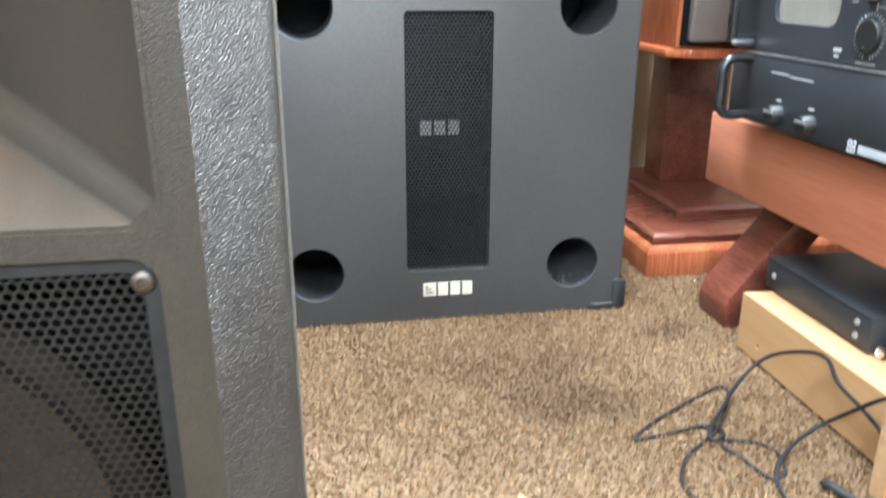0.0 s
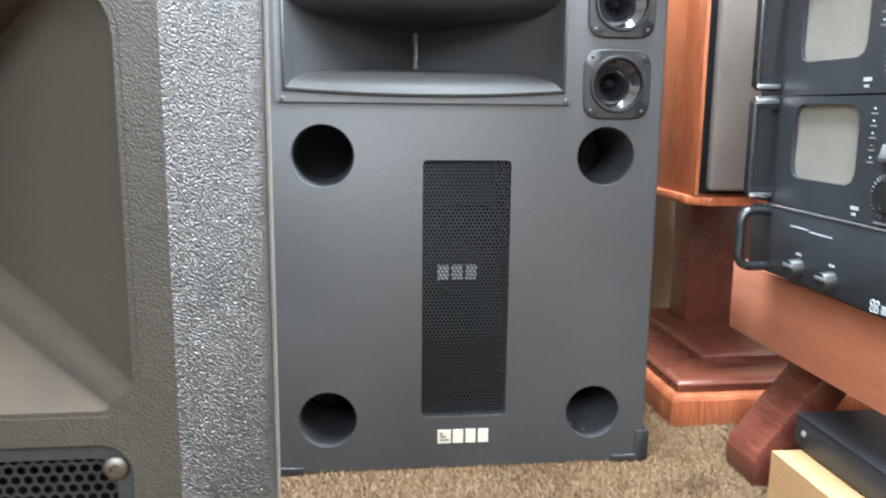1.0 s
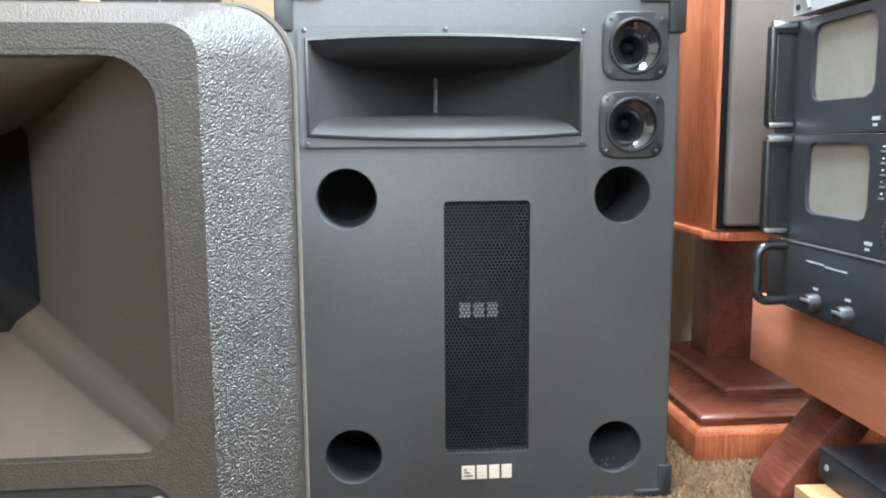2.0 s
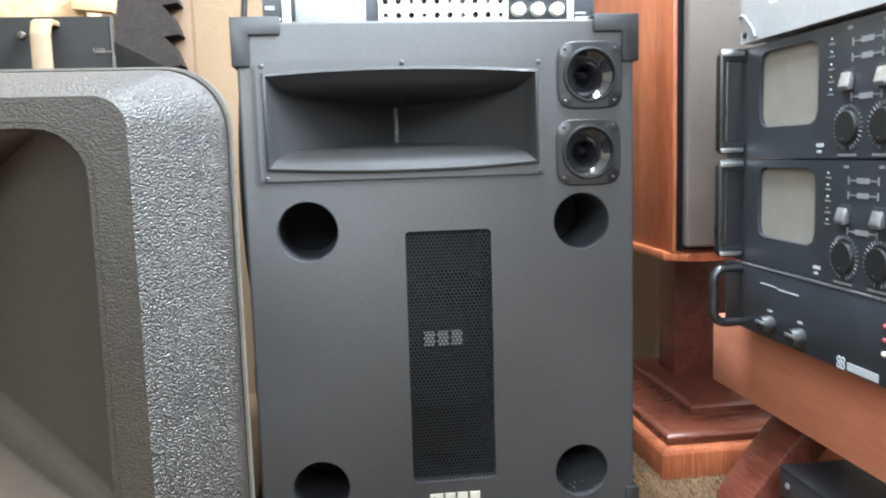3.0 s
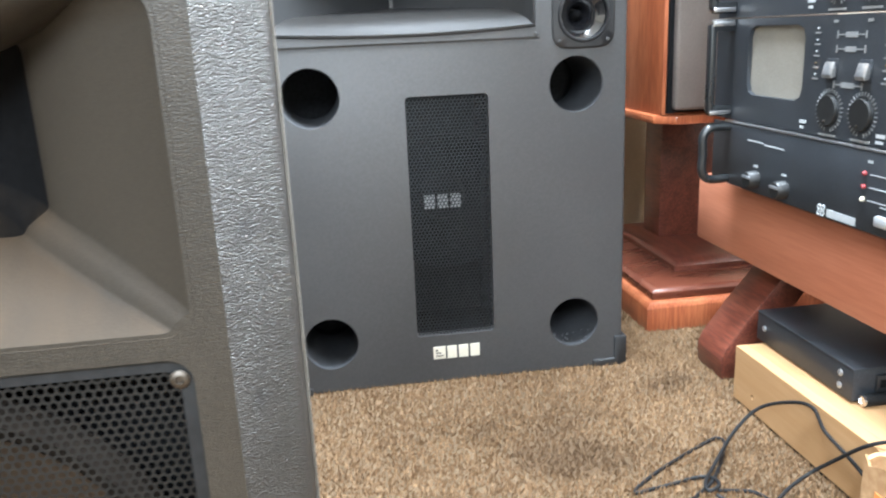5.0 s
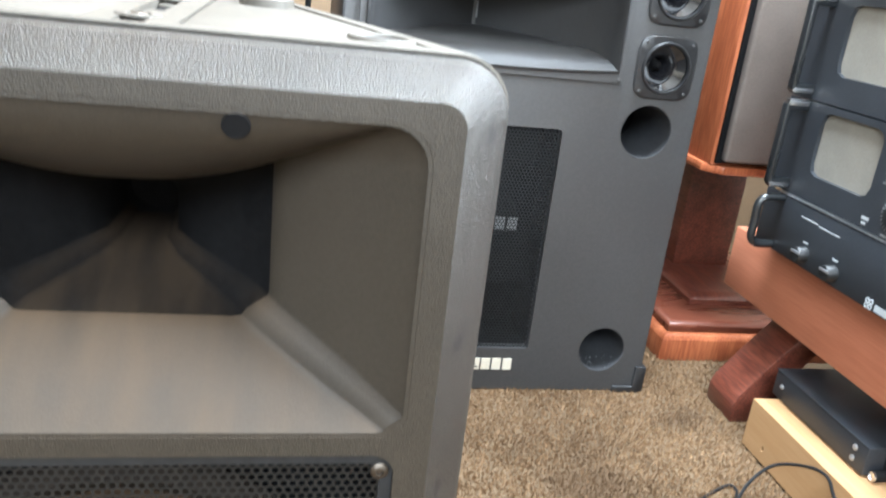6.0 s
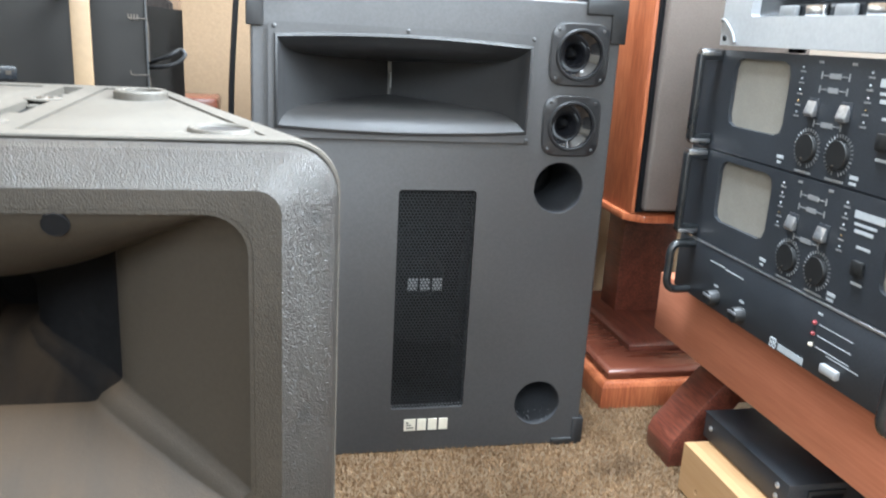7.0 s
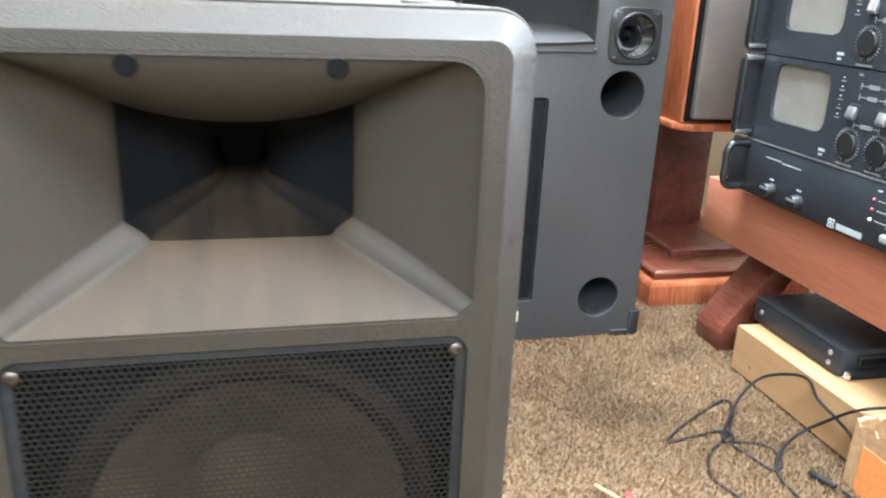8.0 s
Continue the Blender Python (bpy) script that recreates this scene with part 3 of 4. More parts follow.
prof = ((0.2025, 0.6088, 0.0205, 0.016, SY), (0.2360, 0.6257, 0.006, 0.033, SY + 0.046),
        (0.2400, 0.6245, 0.003, 0.035, SY + 0.053), (0.2422, 0.6260, 0.001, 0.036, SY + 0.060), (0.2422, 0.6262, 0.001, 0.036, SY + 0.064), (0.2385, 0.6225, 0.003, 0.034, SY + 0.0647))
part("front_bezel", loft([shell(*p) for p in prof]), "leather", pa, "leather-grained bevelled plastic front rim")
back = ((0.2385, 0.6225, 0.003, 0.034, SY + 0.0650), (0.2385, 0.6225, 0.003, 0.034, SY + 0.0735), (0.2420, 0.6273, 0.002, 0.035, SY + 0.0737), (0.2424, 0.6274, 0.001, 0.036, SY + 0.0680), (0.2440, 0.6288, 0.0, 0.035, SY + 0.0684), (0.2440, 0.6289, 0.0, 0.035, SY + 0.0765),
        (0.2422, 0.6262, 0.0, 0.035, SY + 0.0767), (0.2422, 0.6262, 0.0, 0.035, SY + 0.0780), (0.2436, 0.6286, 0.0, 0.034, SY + 0.0783), (0.236, 0.6286, 0.0, 0.032, SY + 0.094), (0.098, 0.6286, 0.0, 0.022, SY + 0.405), (0.094, 0.624, 0.004, 0.024, SY + 0.412), (0.085, 0.615, 0.012, 0.03, SY + 0.418))


def tx(y, inset):
    """Half width of the tapered top at depth y."""
    return 0.236 - (y - SY - 0.080) * 0.4369 - inset


y0, y1 = SY + 0.083, SY + 0.398


def deck_outline(s, e):
    """One half of the recessed top deck, grown by e."""
    return [(SX + s * (0.030 - e), y0 + 0.008 - e), (SX + s * (tx(y0, 0.044) + e), y0 + 0.008 - e), (SX + s * (tx(y1 - 0.016, 0.030) + e), y1 - 0.016 + e), (SX + s * (0.030 - e), y1 - 0.016 + e)]


def carved(bm, cutters):
    """The bmesh with each cutter taken out of it."""
    bmesh.ops.recalc_face_normals(bm, faces=bm.faces)
    me = bpy.data.meshes.new("carving")
    bm.to_mesh(me)
    ob = new("carving", me)
    spare = [ob]
    for c in cutters:
        bmesh.ops.recalc_face_normals(c, faces=c.faces)
        cm = bpy.data.meshes.new("cutter")
        c.to_mesh(cm)
        co = new("cutter", cm)
        spare.append(co)
        md = ob.modifiers.new("cut", "BOOLEAN")
        md.operation, md.object, md.solver = "DIFFERENCE", co, "EXACT"
    bpy.context.view_layer.update()
    res = bmesh.new()
    res.from_mesh(bpy.data.meshes.new_from_object(ob.evaluated_get(bpy.context.evaluated_depsgraph_get())))
    for o in spare:
        bpy.data.objects.remove(o)
    # leave the front open, behind the baffle
    gone = [f for f in res.faces if all(v.co.y < SY + 0.0655 for v in f.verts)]
    bmesh.ops.delete(res, geom=gone, context="FACES")
    return res


cutters = [prism(deck_outline(s, 0.0018), "z", 0.6235, 0.66) for s in (1, -1)]
cutters.append(box(SX - 0.0095, SX + 0.0095, y0 - 0.004, y1 - 0.016, 0.6215, 0.66))
part("rear_shell", carved(loft([shell(*q) for q in back], True, True), cutters), "lit_deck", pa, "tapered grey-black plastic rear shell", recalc=False)
for s in (1, -1):
    part("top_panel", prism(deck_outline(s, 0.0), "z", 0.6230, 0.6274, 0.0005), "lit_deck", pa, "recessed deck panel")
    for rx, ry, up in ((0.160, 0.512, 0.0), (0.0745, 0.709, 0.0050)):
        cup = part("foot_cup", turned([(0.0245, -0.002), (0.0240, 0.0015 + up), (0.0228, 0.0030 + up), (0.0205, 0.0032 + up), (0.0190, 0.0024 + up), (0.0182, 0.0005)], (SX + s * rx, ry, 0.6274), (0, 0, 1), 40, False, False), "lit_deck", pa, "raised round stacking cup")
        # blacker floor stands for the shade of a deeper cup
        part("cup_floor", turned([(0.0184, 0.0), (0.0184, 0.0006)], (SX + s * rx, ry, 0.6274), (0, 0, 1), 30), "plastic", cup)
# thin dark slips on the slot floor put in the shade of its pits
for py0, py1 in ((0.478, 0.502), (0.598, 0.645), (0.698, 0.754)):
    part("slot_pit", box(SX - 0.0085, SX + 0.0085, py0, py1, 0.6216, 0.6224), "inside", pa, "dark slip standing for a shaded pit in the slot")
for py0, py1 in ((0.5035, 0.5965), (0.6465, 0.6965)):
    part("slot_bar", box(SX - 0.0088, SX + 0.0088, py0, py1, 0.6216, 0.6252, 0.0008), "lit_deck", pa, "raised bar in the rigging slot")
for ry in (0.518, 0.668):
    washer = part("fly_washer", turned([(0.0155, -0.0008), (0.0155, 0.0006), (0.0145, 0.0011), (0.0085, 0.0011), (0.008, -0.002)], (SX, ry, 0.6287), (0, 0, 1), 26, False, True), "lit_deck", pa, "round rigging point washer")
    screw(washer, (SX, ry, 0.6272), (0, 0, 1), 0.0065, "rigging_bolt")
# the top deck rises a little towards the back
for o in pa.children_recursive:
    for v in o.data.vertices:
        w = v.co + ORIGIN[pa.name]
        if w.z > 0.58 and w.y > SY + 0.05:
            v.co.z += max(0.0, w.y - SY - 0.07) * 0.0145 + 0.0016

# horn: short wide flare to a rectangular waist, then a black throat casting
H = [horn_ring(*q) for q in ((0.1850, 0.1055, 0.028, 0.010, -0.0002, 0.491), (0.1815, 0.1020, 0.026, 0.010, 0.003, 0.491), (0.173, 0.0975, 0.022, 0.011, 0.009, 0.4915), (0.152, 0.087, 0.018, 0.013, 0.021, 0.494),
                             (0.124, 0.0745, 0.013, 0.014, 0.039, 0.4975), (0.102, 0.0655, 0.010, 0.014, 0.055, 0.5), (0.094, 0.062, 0.008, 0.014, 0.062, 0.501), (0.0915, 0.061, 0.008, 0.014, 0.066, 0.501))]
part("horn_flare", loft(H), "smooth", pa, "wide grey plastic horn flare", smooth=75)
H = [horn_ring(*q) for q in ((0.0915, 0.061, 0.008, 0.014, 0.066, 0.501), (0.084, 0.056, 0.009, 0.013, 0.074, 0.501), (0.062, 0.044, 0.010, 0.011, 0.089, 0.5), (0.038, 0.031, 0.012, 0.009, 0.105, 0.4985), (0.024, 0.023, 0.012, 0.006, 0.122, 0.498), (0.021, 0.021, 0.012, 0.006, 0.175, 0.498))]
part("horn_throat", loft(H), "throat", pa, "black horn throat with dust", smooth=50)
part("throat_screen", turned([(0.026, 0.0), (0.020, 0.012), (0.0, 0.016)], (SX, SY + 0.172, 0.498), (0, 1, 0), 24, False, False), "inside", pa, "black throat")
# almost flush dark discs: the shade of the wells put into the colour
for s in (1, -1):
    part("horn_hole", turned([(0.0082, -0.003), (0.0082, 0.0008), (0.0078, 0.0012), (0.0076, 0.0008)], (SX + s * 0.0715, SY + 0.0030, 0.5865), (0, -0.94, -0.33), 24, False, True), "inside", pa, "dark disc standing for a shaded screw well")
# arched fascia across the top of the horn mouth
rows = []
for v, d, up in ((0.0, 0.0015, 0), (0.15, 0.0025, 0), (0.3, 0.005, 0), (0.45, 0.009, 0), (0.6, 0.015, 0), (0.75, 0.023, 0), (0.9, 0.033, 0), (1.0, 0.043, 0), (1.0, 0.068, 0.004)):
    row = []
    for k in range(25):
        u = -1 + k / 12
        arc = 0.541 + 0.052 * abs(u) ** 2.2
        top = 0.5955
        row.append((SX + u * (0.1805 - d * 0.55), SY + d, top - v * (top - arc) + up))
    rows.append(row)
part("horn_fascia", loft(rows, closed=False), "smooth", pa, "arched plastic fascia over the horn")
# grille
perforated("grille", SX - 0.172, SX + 0.172, 0.03, 0.3635, SY + 0.004, 0.0060, 0.0024, pa, "screen_steel", "black perforated steel grille")
b = sheet(rrect(SX, 0.196, 0.1800, 0.1755, 0.016, 6), [rrect(SX, 0.196, 0.1705, 0.1665, 0.010, 6)], SY + 0.0035, 0.006)
part("grille_frame", b, "mesh", pa, "folded black steel grille rim")
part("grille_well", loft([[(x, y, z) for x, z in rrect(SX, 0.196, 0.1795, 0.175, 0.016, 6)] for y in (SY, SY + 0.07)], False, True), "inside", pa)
part("woofer_cone", turned([(0.135, 0.0), (0.128, 0.006), (0.060, 0.040), (0.052, 0.034), (0.03, 0.026), (0.0, 0.022)], (SX, SY + 0.022, 0.196), (0, 1, 0), 48, False, False), "cone", pa, "brown-grey paper bass driver cone")
part("woofer_surround", turned([(0.163, 0.0), (0.160, -0.006), (0.150, -0.011), (0.140, -0.006), (0.136, 0.0)], (SX, SY + 0.022, 0.196), (0, 1, 0), 48, False, False), "surround", pa, "black rubber cone surround")
for s in (1, -1):
    for z in (0.357, 0.034):
        screw(pa, (SX + s * 0.1705, SY + 0.004, z), (0, -1, 0), 0.0062)

# ---------------------------------------------------------------- power amplifier behind the stage loudspeaker
AX1, AX0, AY, AT, AB = -0.212, -0.69, 0.95, 0.745, 0.30
amp = thing("power_amplifier", ((AX0 + AX1) / 2, 1.2, AB), "charcoal power amplifier with ivory handles standing on a crate", "amplifier")
part("front_panel", box(AX0, AX1, AY, AY + 0.006, AB, AT, 0.001), "panel", amp)
part("chassis", box(AX0 + 0.02, AX1 - 0.03, AY + 0.007, AY + 0.50, AB + 0.005, AT - 0.03, 0.003), "panel", amp)
part("panel_edge", box(AX1 + 0.0005, AX1 + 0.002, AY - 0.001, AY + 0.006, AB, AT, 0.0006), "gunmetal", amp, "bare bright metal panel edge")
for k in range(34):
    y = AY + 0.012 + k * 0.0125
    part("heat_sink_fin", box(AX1 - 0.03, AX1 - 0.002, y, y + 0.003, AB + 0.01, AT - 0.025), "panel", amp)
for hx in (-0.279, -0.62):
    o, i = AY - 0.036, AY - 0.030
    strap = [(AY, AT - 0.006), (o + 0.016, AT - 0.006), (o + 0.006, AT - 0.010), (o, AT - 0.024), (o, AB + 0.024), (o + 0.006, AB + 0.010), (o + 0.016, AB + 0.006), (AY, AB + 0.006),
             (AY, AB + 0.012), (o + 0.018, AB + 0.012), (i + 0.004, AB + 0.016), (i, AB + 0.026), (i, AT - 0.026), (i + 0.004, AT - 0.016), (o + 0.018, AT - 0.012), (AY, AT - 0.012)]
    part("handle", prism(strap, "x", hx - 0.0085, hx + 0.0125, 0.0012), "ivory", amp, "ivory enamelled strap handle")
for z in (0.704, 0.638):
    part("clip", tube([(AX1 + 0.004, AY - 0.004, z - 0.05), (AX1 + 0.004, AY - 0.004, z - 0.004), (AX1 - 0.002, AY - 0.005, z), (AX1 - 0.016, AY - 0.005, z), (AX1 - 0.018, AY - 0.005, z + 0.005)], 0.0008, 6), "steel", amp, "bent bright wire clip")
for x, z in ((-0.309, 0.724), (-0.33, 0.36)):
    screw(amp, (x, AY, z), (0, -1, 0), 0.005)
bars("slot_mark", amp, tuple((-0.228 + 0.0035 * k, -0.2265 + 0.0035 * k, 0.702, 0.709) for k in range(3)), "y", AY, 0.0006, "steel")
TX, TZ = -0.391, 0.676
nut = part("toggle_nut", turned([(0.0125, 0), (0.0125, 0.004), (0.010, 0.006), (0.0055, 0.006), (0.005, 0.002)], (TX, AY, TZ), (0, -1, 0), 24), "brass", amp, "brass toggle nut")
part("toggle_lever", turned([(0.0035, 0.0), (0.0038, 0.012), (0.0055, 0.024), (0.005, 0.028), (0.001, 0.029)], (TX, AY - 0.003, TZ), (-0.15, -0.8, -0.6), 14), "brass", nut, "brass toggle lever")
txt = bpy.data.curves.new("power_word", "FONT")
txt.body, txt.size, txt.align_x, txt.extrude = "POWER", 0.0066, "CENTER", 0.0003
to = new("power_word", txt)
bpy.context.view_layer.update()
tm = bpy.data.meshes.new_from_object(to.evaluated_get(bpy.context.evaluated_depsgraph_get()))
bpy.data.objects.remove(to)
tm.materials.clear()
tm.materials.append(M["print"])
tw = new("power_word", tm)
tw.parent = amp
tw.matrix_basis = Matrix.Translation(Vector((TX, AY - 0.0008, TZ + 0.0155)) - ORIGIN[amp.name]) @ Euler((radians(90), 0, 0)).to_matrix().to_4x4()
display = part("display", box(-0.412, -0.358, AY - 0.002, AY, 0.626, 0.642, 0.0008), "screen", amp, "small black display strip")
bars("display_mark", display, ((-0.409, -0.386, 0.632, 0.637), (-0.380, -0.375, 0.634, 0.6355), (-0.370, -0.364, 0.632, 0.637)), "y", AY - 0.002, 0.0004, "steel")
bars("dial_mark", amp, ((-0.402, -0.399, 0.614, 0.618), (-0.389, -0.385, 0.616, 0.620), (-0.375, -0.371, 0.614, 0.618)), "y", AY, 0.0005, "print")
part("dial_knob", turned([(0.017, 0), (0.016, 0.016), (0.014, 0.018), (0, 0.018)], (-0.387, AY, 0.588), (0, -1, 0), 28, True, False), "knob", amp)
lead = thing("coiled_lead", (-0.19, 1.0, 0.65), "black coiled lead hooked on the amplifier's finned side", "cable")
part("cord", tube([(-0.216, 0.985, 0.645), (-0.195, 0.962, 0.648), (-0.178, 0.958, 0.653), (-0.168, 0.960, 0.663), (-0.174, 0.966, 0.669), (-0.188, 0.964, 0.661), (-0.216, 0.985, 0.650)], 0.0026, 8), "cable", lead)
crate = thing("equipment_crate", (-0.45, 1.2, 0), "dark plain equipment crate standing on carpet", "crate")
part("crate_body", box(-0.70, -0.21, 0.97, 1.44, 0.0, AB, 0.008), "board", crate)
carton = thing("cardboard_box", (-0.45, 1.15, AT), "tan cardboard box resting on the amplifier", "box")
b = box(-0.62, -0.250, 0.985, 1.06, AT - 0.03, AT + 0.16, 0.003)
part("carton_body", b, "card", carton)
part("carton_flap", prism([(-0.26, AT + 0.012), (-0.214, AT + 0.008), (-0.211, AT + 0.03), (-0.26, AT + 0.03)], "y", 0.972, 0.989, 0.002), "card", carton)

# acoustic foam on a board, and what stands by the wall
fb = thing("acoustic_foam_panel", (-0.33, 1.68, 0), "charcoal wedge acoustic foam on a brown board by the wall", "foam panel")
part("backing_board", box(-0.40, -0.250, 1.66, 1.70, 0.0, 1.5, 0.003), "board", fb)
pts = [(-0.385, 0.25), (-0.262, 0.25), (-0.262, 0.735)]
for k in range(11):
    z = 0.765 + 0.0595 * k
    pts += [(-0.292, z - 0.004), (-0.262, z), (-0.276, z + 0.034)]
pts += [(-0.335, 1.42), (-0.385, 1.42)]
part("foam_sheet", prism(pts, "y", 1.60, 1.659), "foam", fb)
st = thing("wooden_stool", (-0.215, 1.5, 0), "red-brown small wooden stool standing near the wall", "stool")
part("stool_top", box(-0.265, -0.165, 1.46, 1.56, 0.535, 0.566, 0.006), "mahogany_base", st)
for sx in (-0.255, -0.19):
    for sy in (1.47, 1.535):
        part("leg", box(sx, sx + 0.016, sy, sy + 0.016, 0, 0.535, 0.002), "mahogany_base", st)
hang = thing("hanging_cable", (-0.13, 1.5, 0), "black cable hanging behind the charcoal loudspeaker", "cable")
part("cord", tube([(-0.108, 1.47, 1.25), (-0.112, 1.46, 0.95), (-0.128, 1.458, 0.75), (-0.140, 1.458, 0.55), (-0.135, 1.45, 0.38), (-0.118, 1.40, 0.31), (-0.12, 1.36, 0.2), (-0.11, 1.30, 0.05), (-0.12, 1.22, 0.006)], 0.0055, 10), "cable", hang)

# ---------------------------------------------------------------- rack unit on top of the loudspeaker
mx = thing("rack_mixer", (0.19, 1.33, CZ), "rack mixer with white jack panel, lying on the loudspeaker", "mixer")
MY, MB, MT = 1.20, CZ + 0.008, CZ + 0.097
part("chassis", box(-0.05, 0.432, MY + 0.005, MY + 0.25, MB, MT, 0.003), "black", mx)
part("front_panel", box(-0.062, 0.444, MY, MY + 0.004, MB, MT, 0.001), "black", mx)
part("jack_panel", box(0.109, 0.307, MY - 0.004, MY, MB + 0.001, MT - 0.001, 0.001), "white", mx, "white printed jack panel")
for r in range(4):
    for c in range(10):
        part("jack", turned([(0.0048, 0), (0.0048, 0.002), (0.0034, 0.0026), (0.003, -0.002)], (0.120 + c * 0.0195, MY - 0.004, MB + 0.012 + r * 0.021), (0, -1, 0), 14), "gunmetal" if (r + c) % 3 else "edge", mx)
part("cover_plate", box(-0.014, 0.090, MY - 0.008, MY, MB + 0.001, MB + 0.045, 0.002), "dim", mx, "grey blank cover plate")
part("edge_strip", box(-0.033, -0.021, MY - 0.003, MY, MB + 0.001, MT - 0.001, 0.0008), "white", mx)
part("edge_strip", box(0.400, 0.410, MY - 0.003, MY, MB + 0.001, MT - 0.001, 0.0008), "white", mx)
for k in range(3):
    for r in range(3):
        part("knob", turned([(0.0105, 0), (0.0100, 0.012), (0.0085, 0.014), (0, 0.014)], (0.323 + k * 0.030, MY, MB + 0.018 + 0.03 * r), (0, -1, 0), 22, True, False), "white", mx, "pale round knob")
bars("panel_print", mx, ((0.414, 0.430, MB + 0.012, MB + 0.015), (0.414, 0.436, MB + 0.004, MB + 0.008), (-0.058, -0.036, MB + 0.004, MB + 0.010), (-0.058, -0.045, MB + 0.022, MB + 0.027)), "y", MY, 0.0006, "print")
for fx in (0.0, 0.38):
    for fy in (MY + 0.02, MY + 0.2):
        part("rubber_foot", turned([(0.010, 0), (0.009, 0.008)], (fx, fy, CZ), (0, 0, 1), 16), "cable", mx)

# ---------------------------------------------------------------- wooden speaker stand with a loudspeaker on it
PX0, PX1, PY0, PY1 = 0.573, 0.973, 1.239, 1.765
stand = thing("speaker_stand", ((PX0 + PX1) / 2, (PY0 + PY1) / 2, 0), "polished red mahogany speaker stand with stepped base on carpet", "speaker stand")


def tier(i, z0, z1, r, mt, name, label=""):
    return part(name, box(PX0 + i, PX1 - i, PY0 + i, PY1 - i, z0, z1, r, 3), mt, stand, label)


tier(0.0, 0.0, 0.046, 0.002, "mahogany", "base_plinth", "orange-brown mahogany plinth")
b = loft([[(x, y, z) for x, y in ((PX0 + i, PY0 + i), (PX1 - i, PY0 + i), (PX1 - i, PY1 - i), (PX0 + i, PY1 - i))] for i, z in ((0.0, 0.0462), (0.004, 0.052), (0.013, 0.0565), (0.019, 0.057))], True, True)
part("plinth_moulding", b, "mahogany", stand)
b = loft([[(x, y, z) for x, y in ((PX0 + i, PY0 + i), (PX1 - i, PY0 + i), (PX1 - i, PY1 - i), (PX0 + i, PY1 - i))] for i, z in ((0.017, 0.0572), (0.0145, 0.062), (0.015, 0.070), (0.020, 0.076), (0.030, 0.079), (0.098, 0.084))], True, True)
part("base_step", b, "mahogany_base", stand, "polished bevelled base step")
b = loft([[(x, y, z) for x, y in ((PX0 + i, PY0 + i), (PX1 - i, PY0 + i), (PX1 - i, PY1 - i), (PX0 + i, PY1 - i))] for i, z in ((0.094, 0.0835), (0.094, 0.094), (0.101, 0.101), (0.120, 0.105))], True, True)
part("base_step", b, "mahogany_dark", stand)
part("column", box(0.712, 0.846, 1.515, 1.60, 0.1045, 0.384, 0.003), "mahogany_dark", stand, "dark square mahogany column")
pc = 0.030
x0, x1, ya, yb = PX0 + 0.010, PX1 - 0.040, PY0 - 0.008, PY1 - 0.0
oct8 = [(x0 + pc, ya), (x1 - pc, ya), (x1, ya + pc), (x1, yb), (x0, yb), (x0, ya + pc)]
part("top_plate", prism(oct8, "z", 0.384, 0.399, 0.003), "mahogany", stand, "red-brown clipped-corner top plate")

hs = thing("bookshelf_loudspeaker", (0.75, 1.42, 0.399), "mahogany loudspeaker with brown-grey cloth grille on a wooden stand", "loudspeaker")
part("cabinet", box(0.592, 0.905, 1.246, 1.72, 0.3995, 1.12, 0.003), "mahogany", hs)
part("front_frame", box(0.598, 0.899, 1.238, 1.2455, 0.404, 1.115, 0.001), "inside", hs, "black front edge")
part("grille", box(0.604, 0.893, 1.218, 1.2375, 0.410, 1.109, 0.006, 3), "cloth", hs, "brown-grey stretched cloth grille")

# ---------------------------------------------------------------- low table with the rack amplifiers
table = thing("low_table", (0.85, 0.6, 0), "orange cherry low table with dark curved feet, loaded with amplifiers", "table")
part("apron", box(0.634, 0.656, 0.02, 1.180, 0.196, 0.306, 0.002), "cherry", table, "plain orange cherry front board")
part("tabletop", box(0.6565, 1.15, 0.02, 1.178, 0.288, 0.306, 0.002), "cherry", table)
part("apron", box(1.13, 1.152, 0.02, 1.168, 0.196, 0.2875, 0.002), "cherry", table)
foot = [(0.606, 0.0), (0.604, 0.034), (0.611, 0.052), (0.650, 0.104), (0.690, 0.152), (0.724, 0.1955), (0.795, 0.1955), (0.742, 0.140), (0.704, 0.088), (0.686, 0.050), (0.676, 0.0)]
for fy in (1.018, 0.08):
    part("foot", prism([(x, z) for x, z in foot], "y", fy, fy + 0.084, 0.003), "mahogany_dark", table, "dark red curved wooden foot")
for fy in (1.018, 0.08):
    part("foot", prism([(1.75 - x, z) for x, z in foot], "y", fy, fy + 0.084, 0.003), "mahogany_dark", table)

FX, RY1, RY0 = 0.597, 1.066, 0.530
crest = thing("rack_amplifier", (0.8, 0.8, 0.306), "black low rack power amplifier with bare metal top edge", "amplifier", "rack amplifiers")
CB, CT = 0.3210, 0.411
part("front_panel", box(FX, FX + 0.006, RY0, RY1, CB, CT, 0.0012), "black", crest)
part("panel_lip", box(FX - 0.001, FX + 0.006, RY0 + 0.035, RY1 - 0.035, CT + 0.0003, CT + 0.0035, 0.0008), "edge", crest, "worn bare metal top edge")
part("chassis", box(FX + 0.0065, FX + 0.42, RY0 + 0.025, RY1 - 0.025, CB + 0.002, CT - 0.001, 0.002), "black", crest)
for fx in (0.68, 0.97):
    for fy in (0.62, 0.98):
        part("rubber_foot", turned([(0.012, 0), (0.011, CB + 0.002 - 0.306)], (fx, fy, 0.306), (0, 0, 1), 16), "cable", crest)


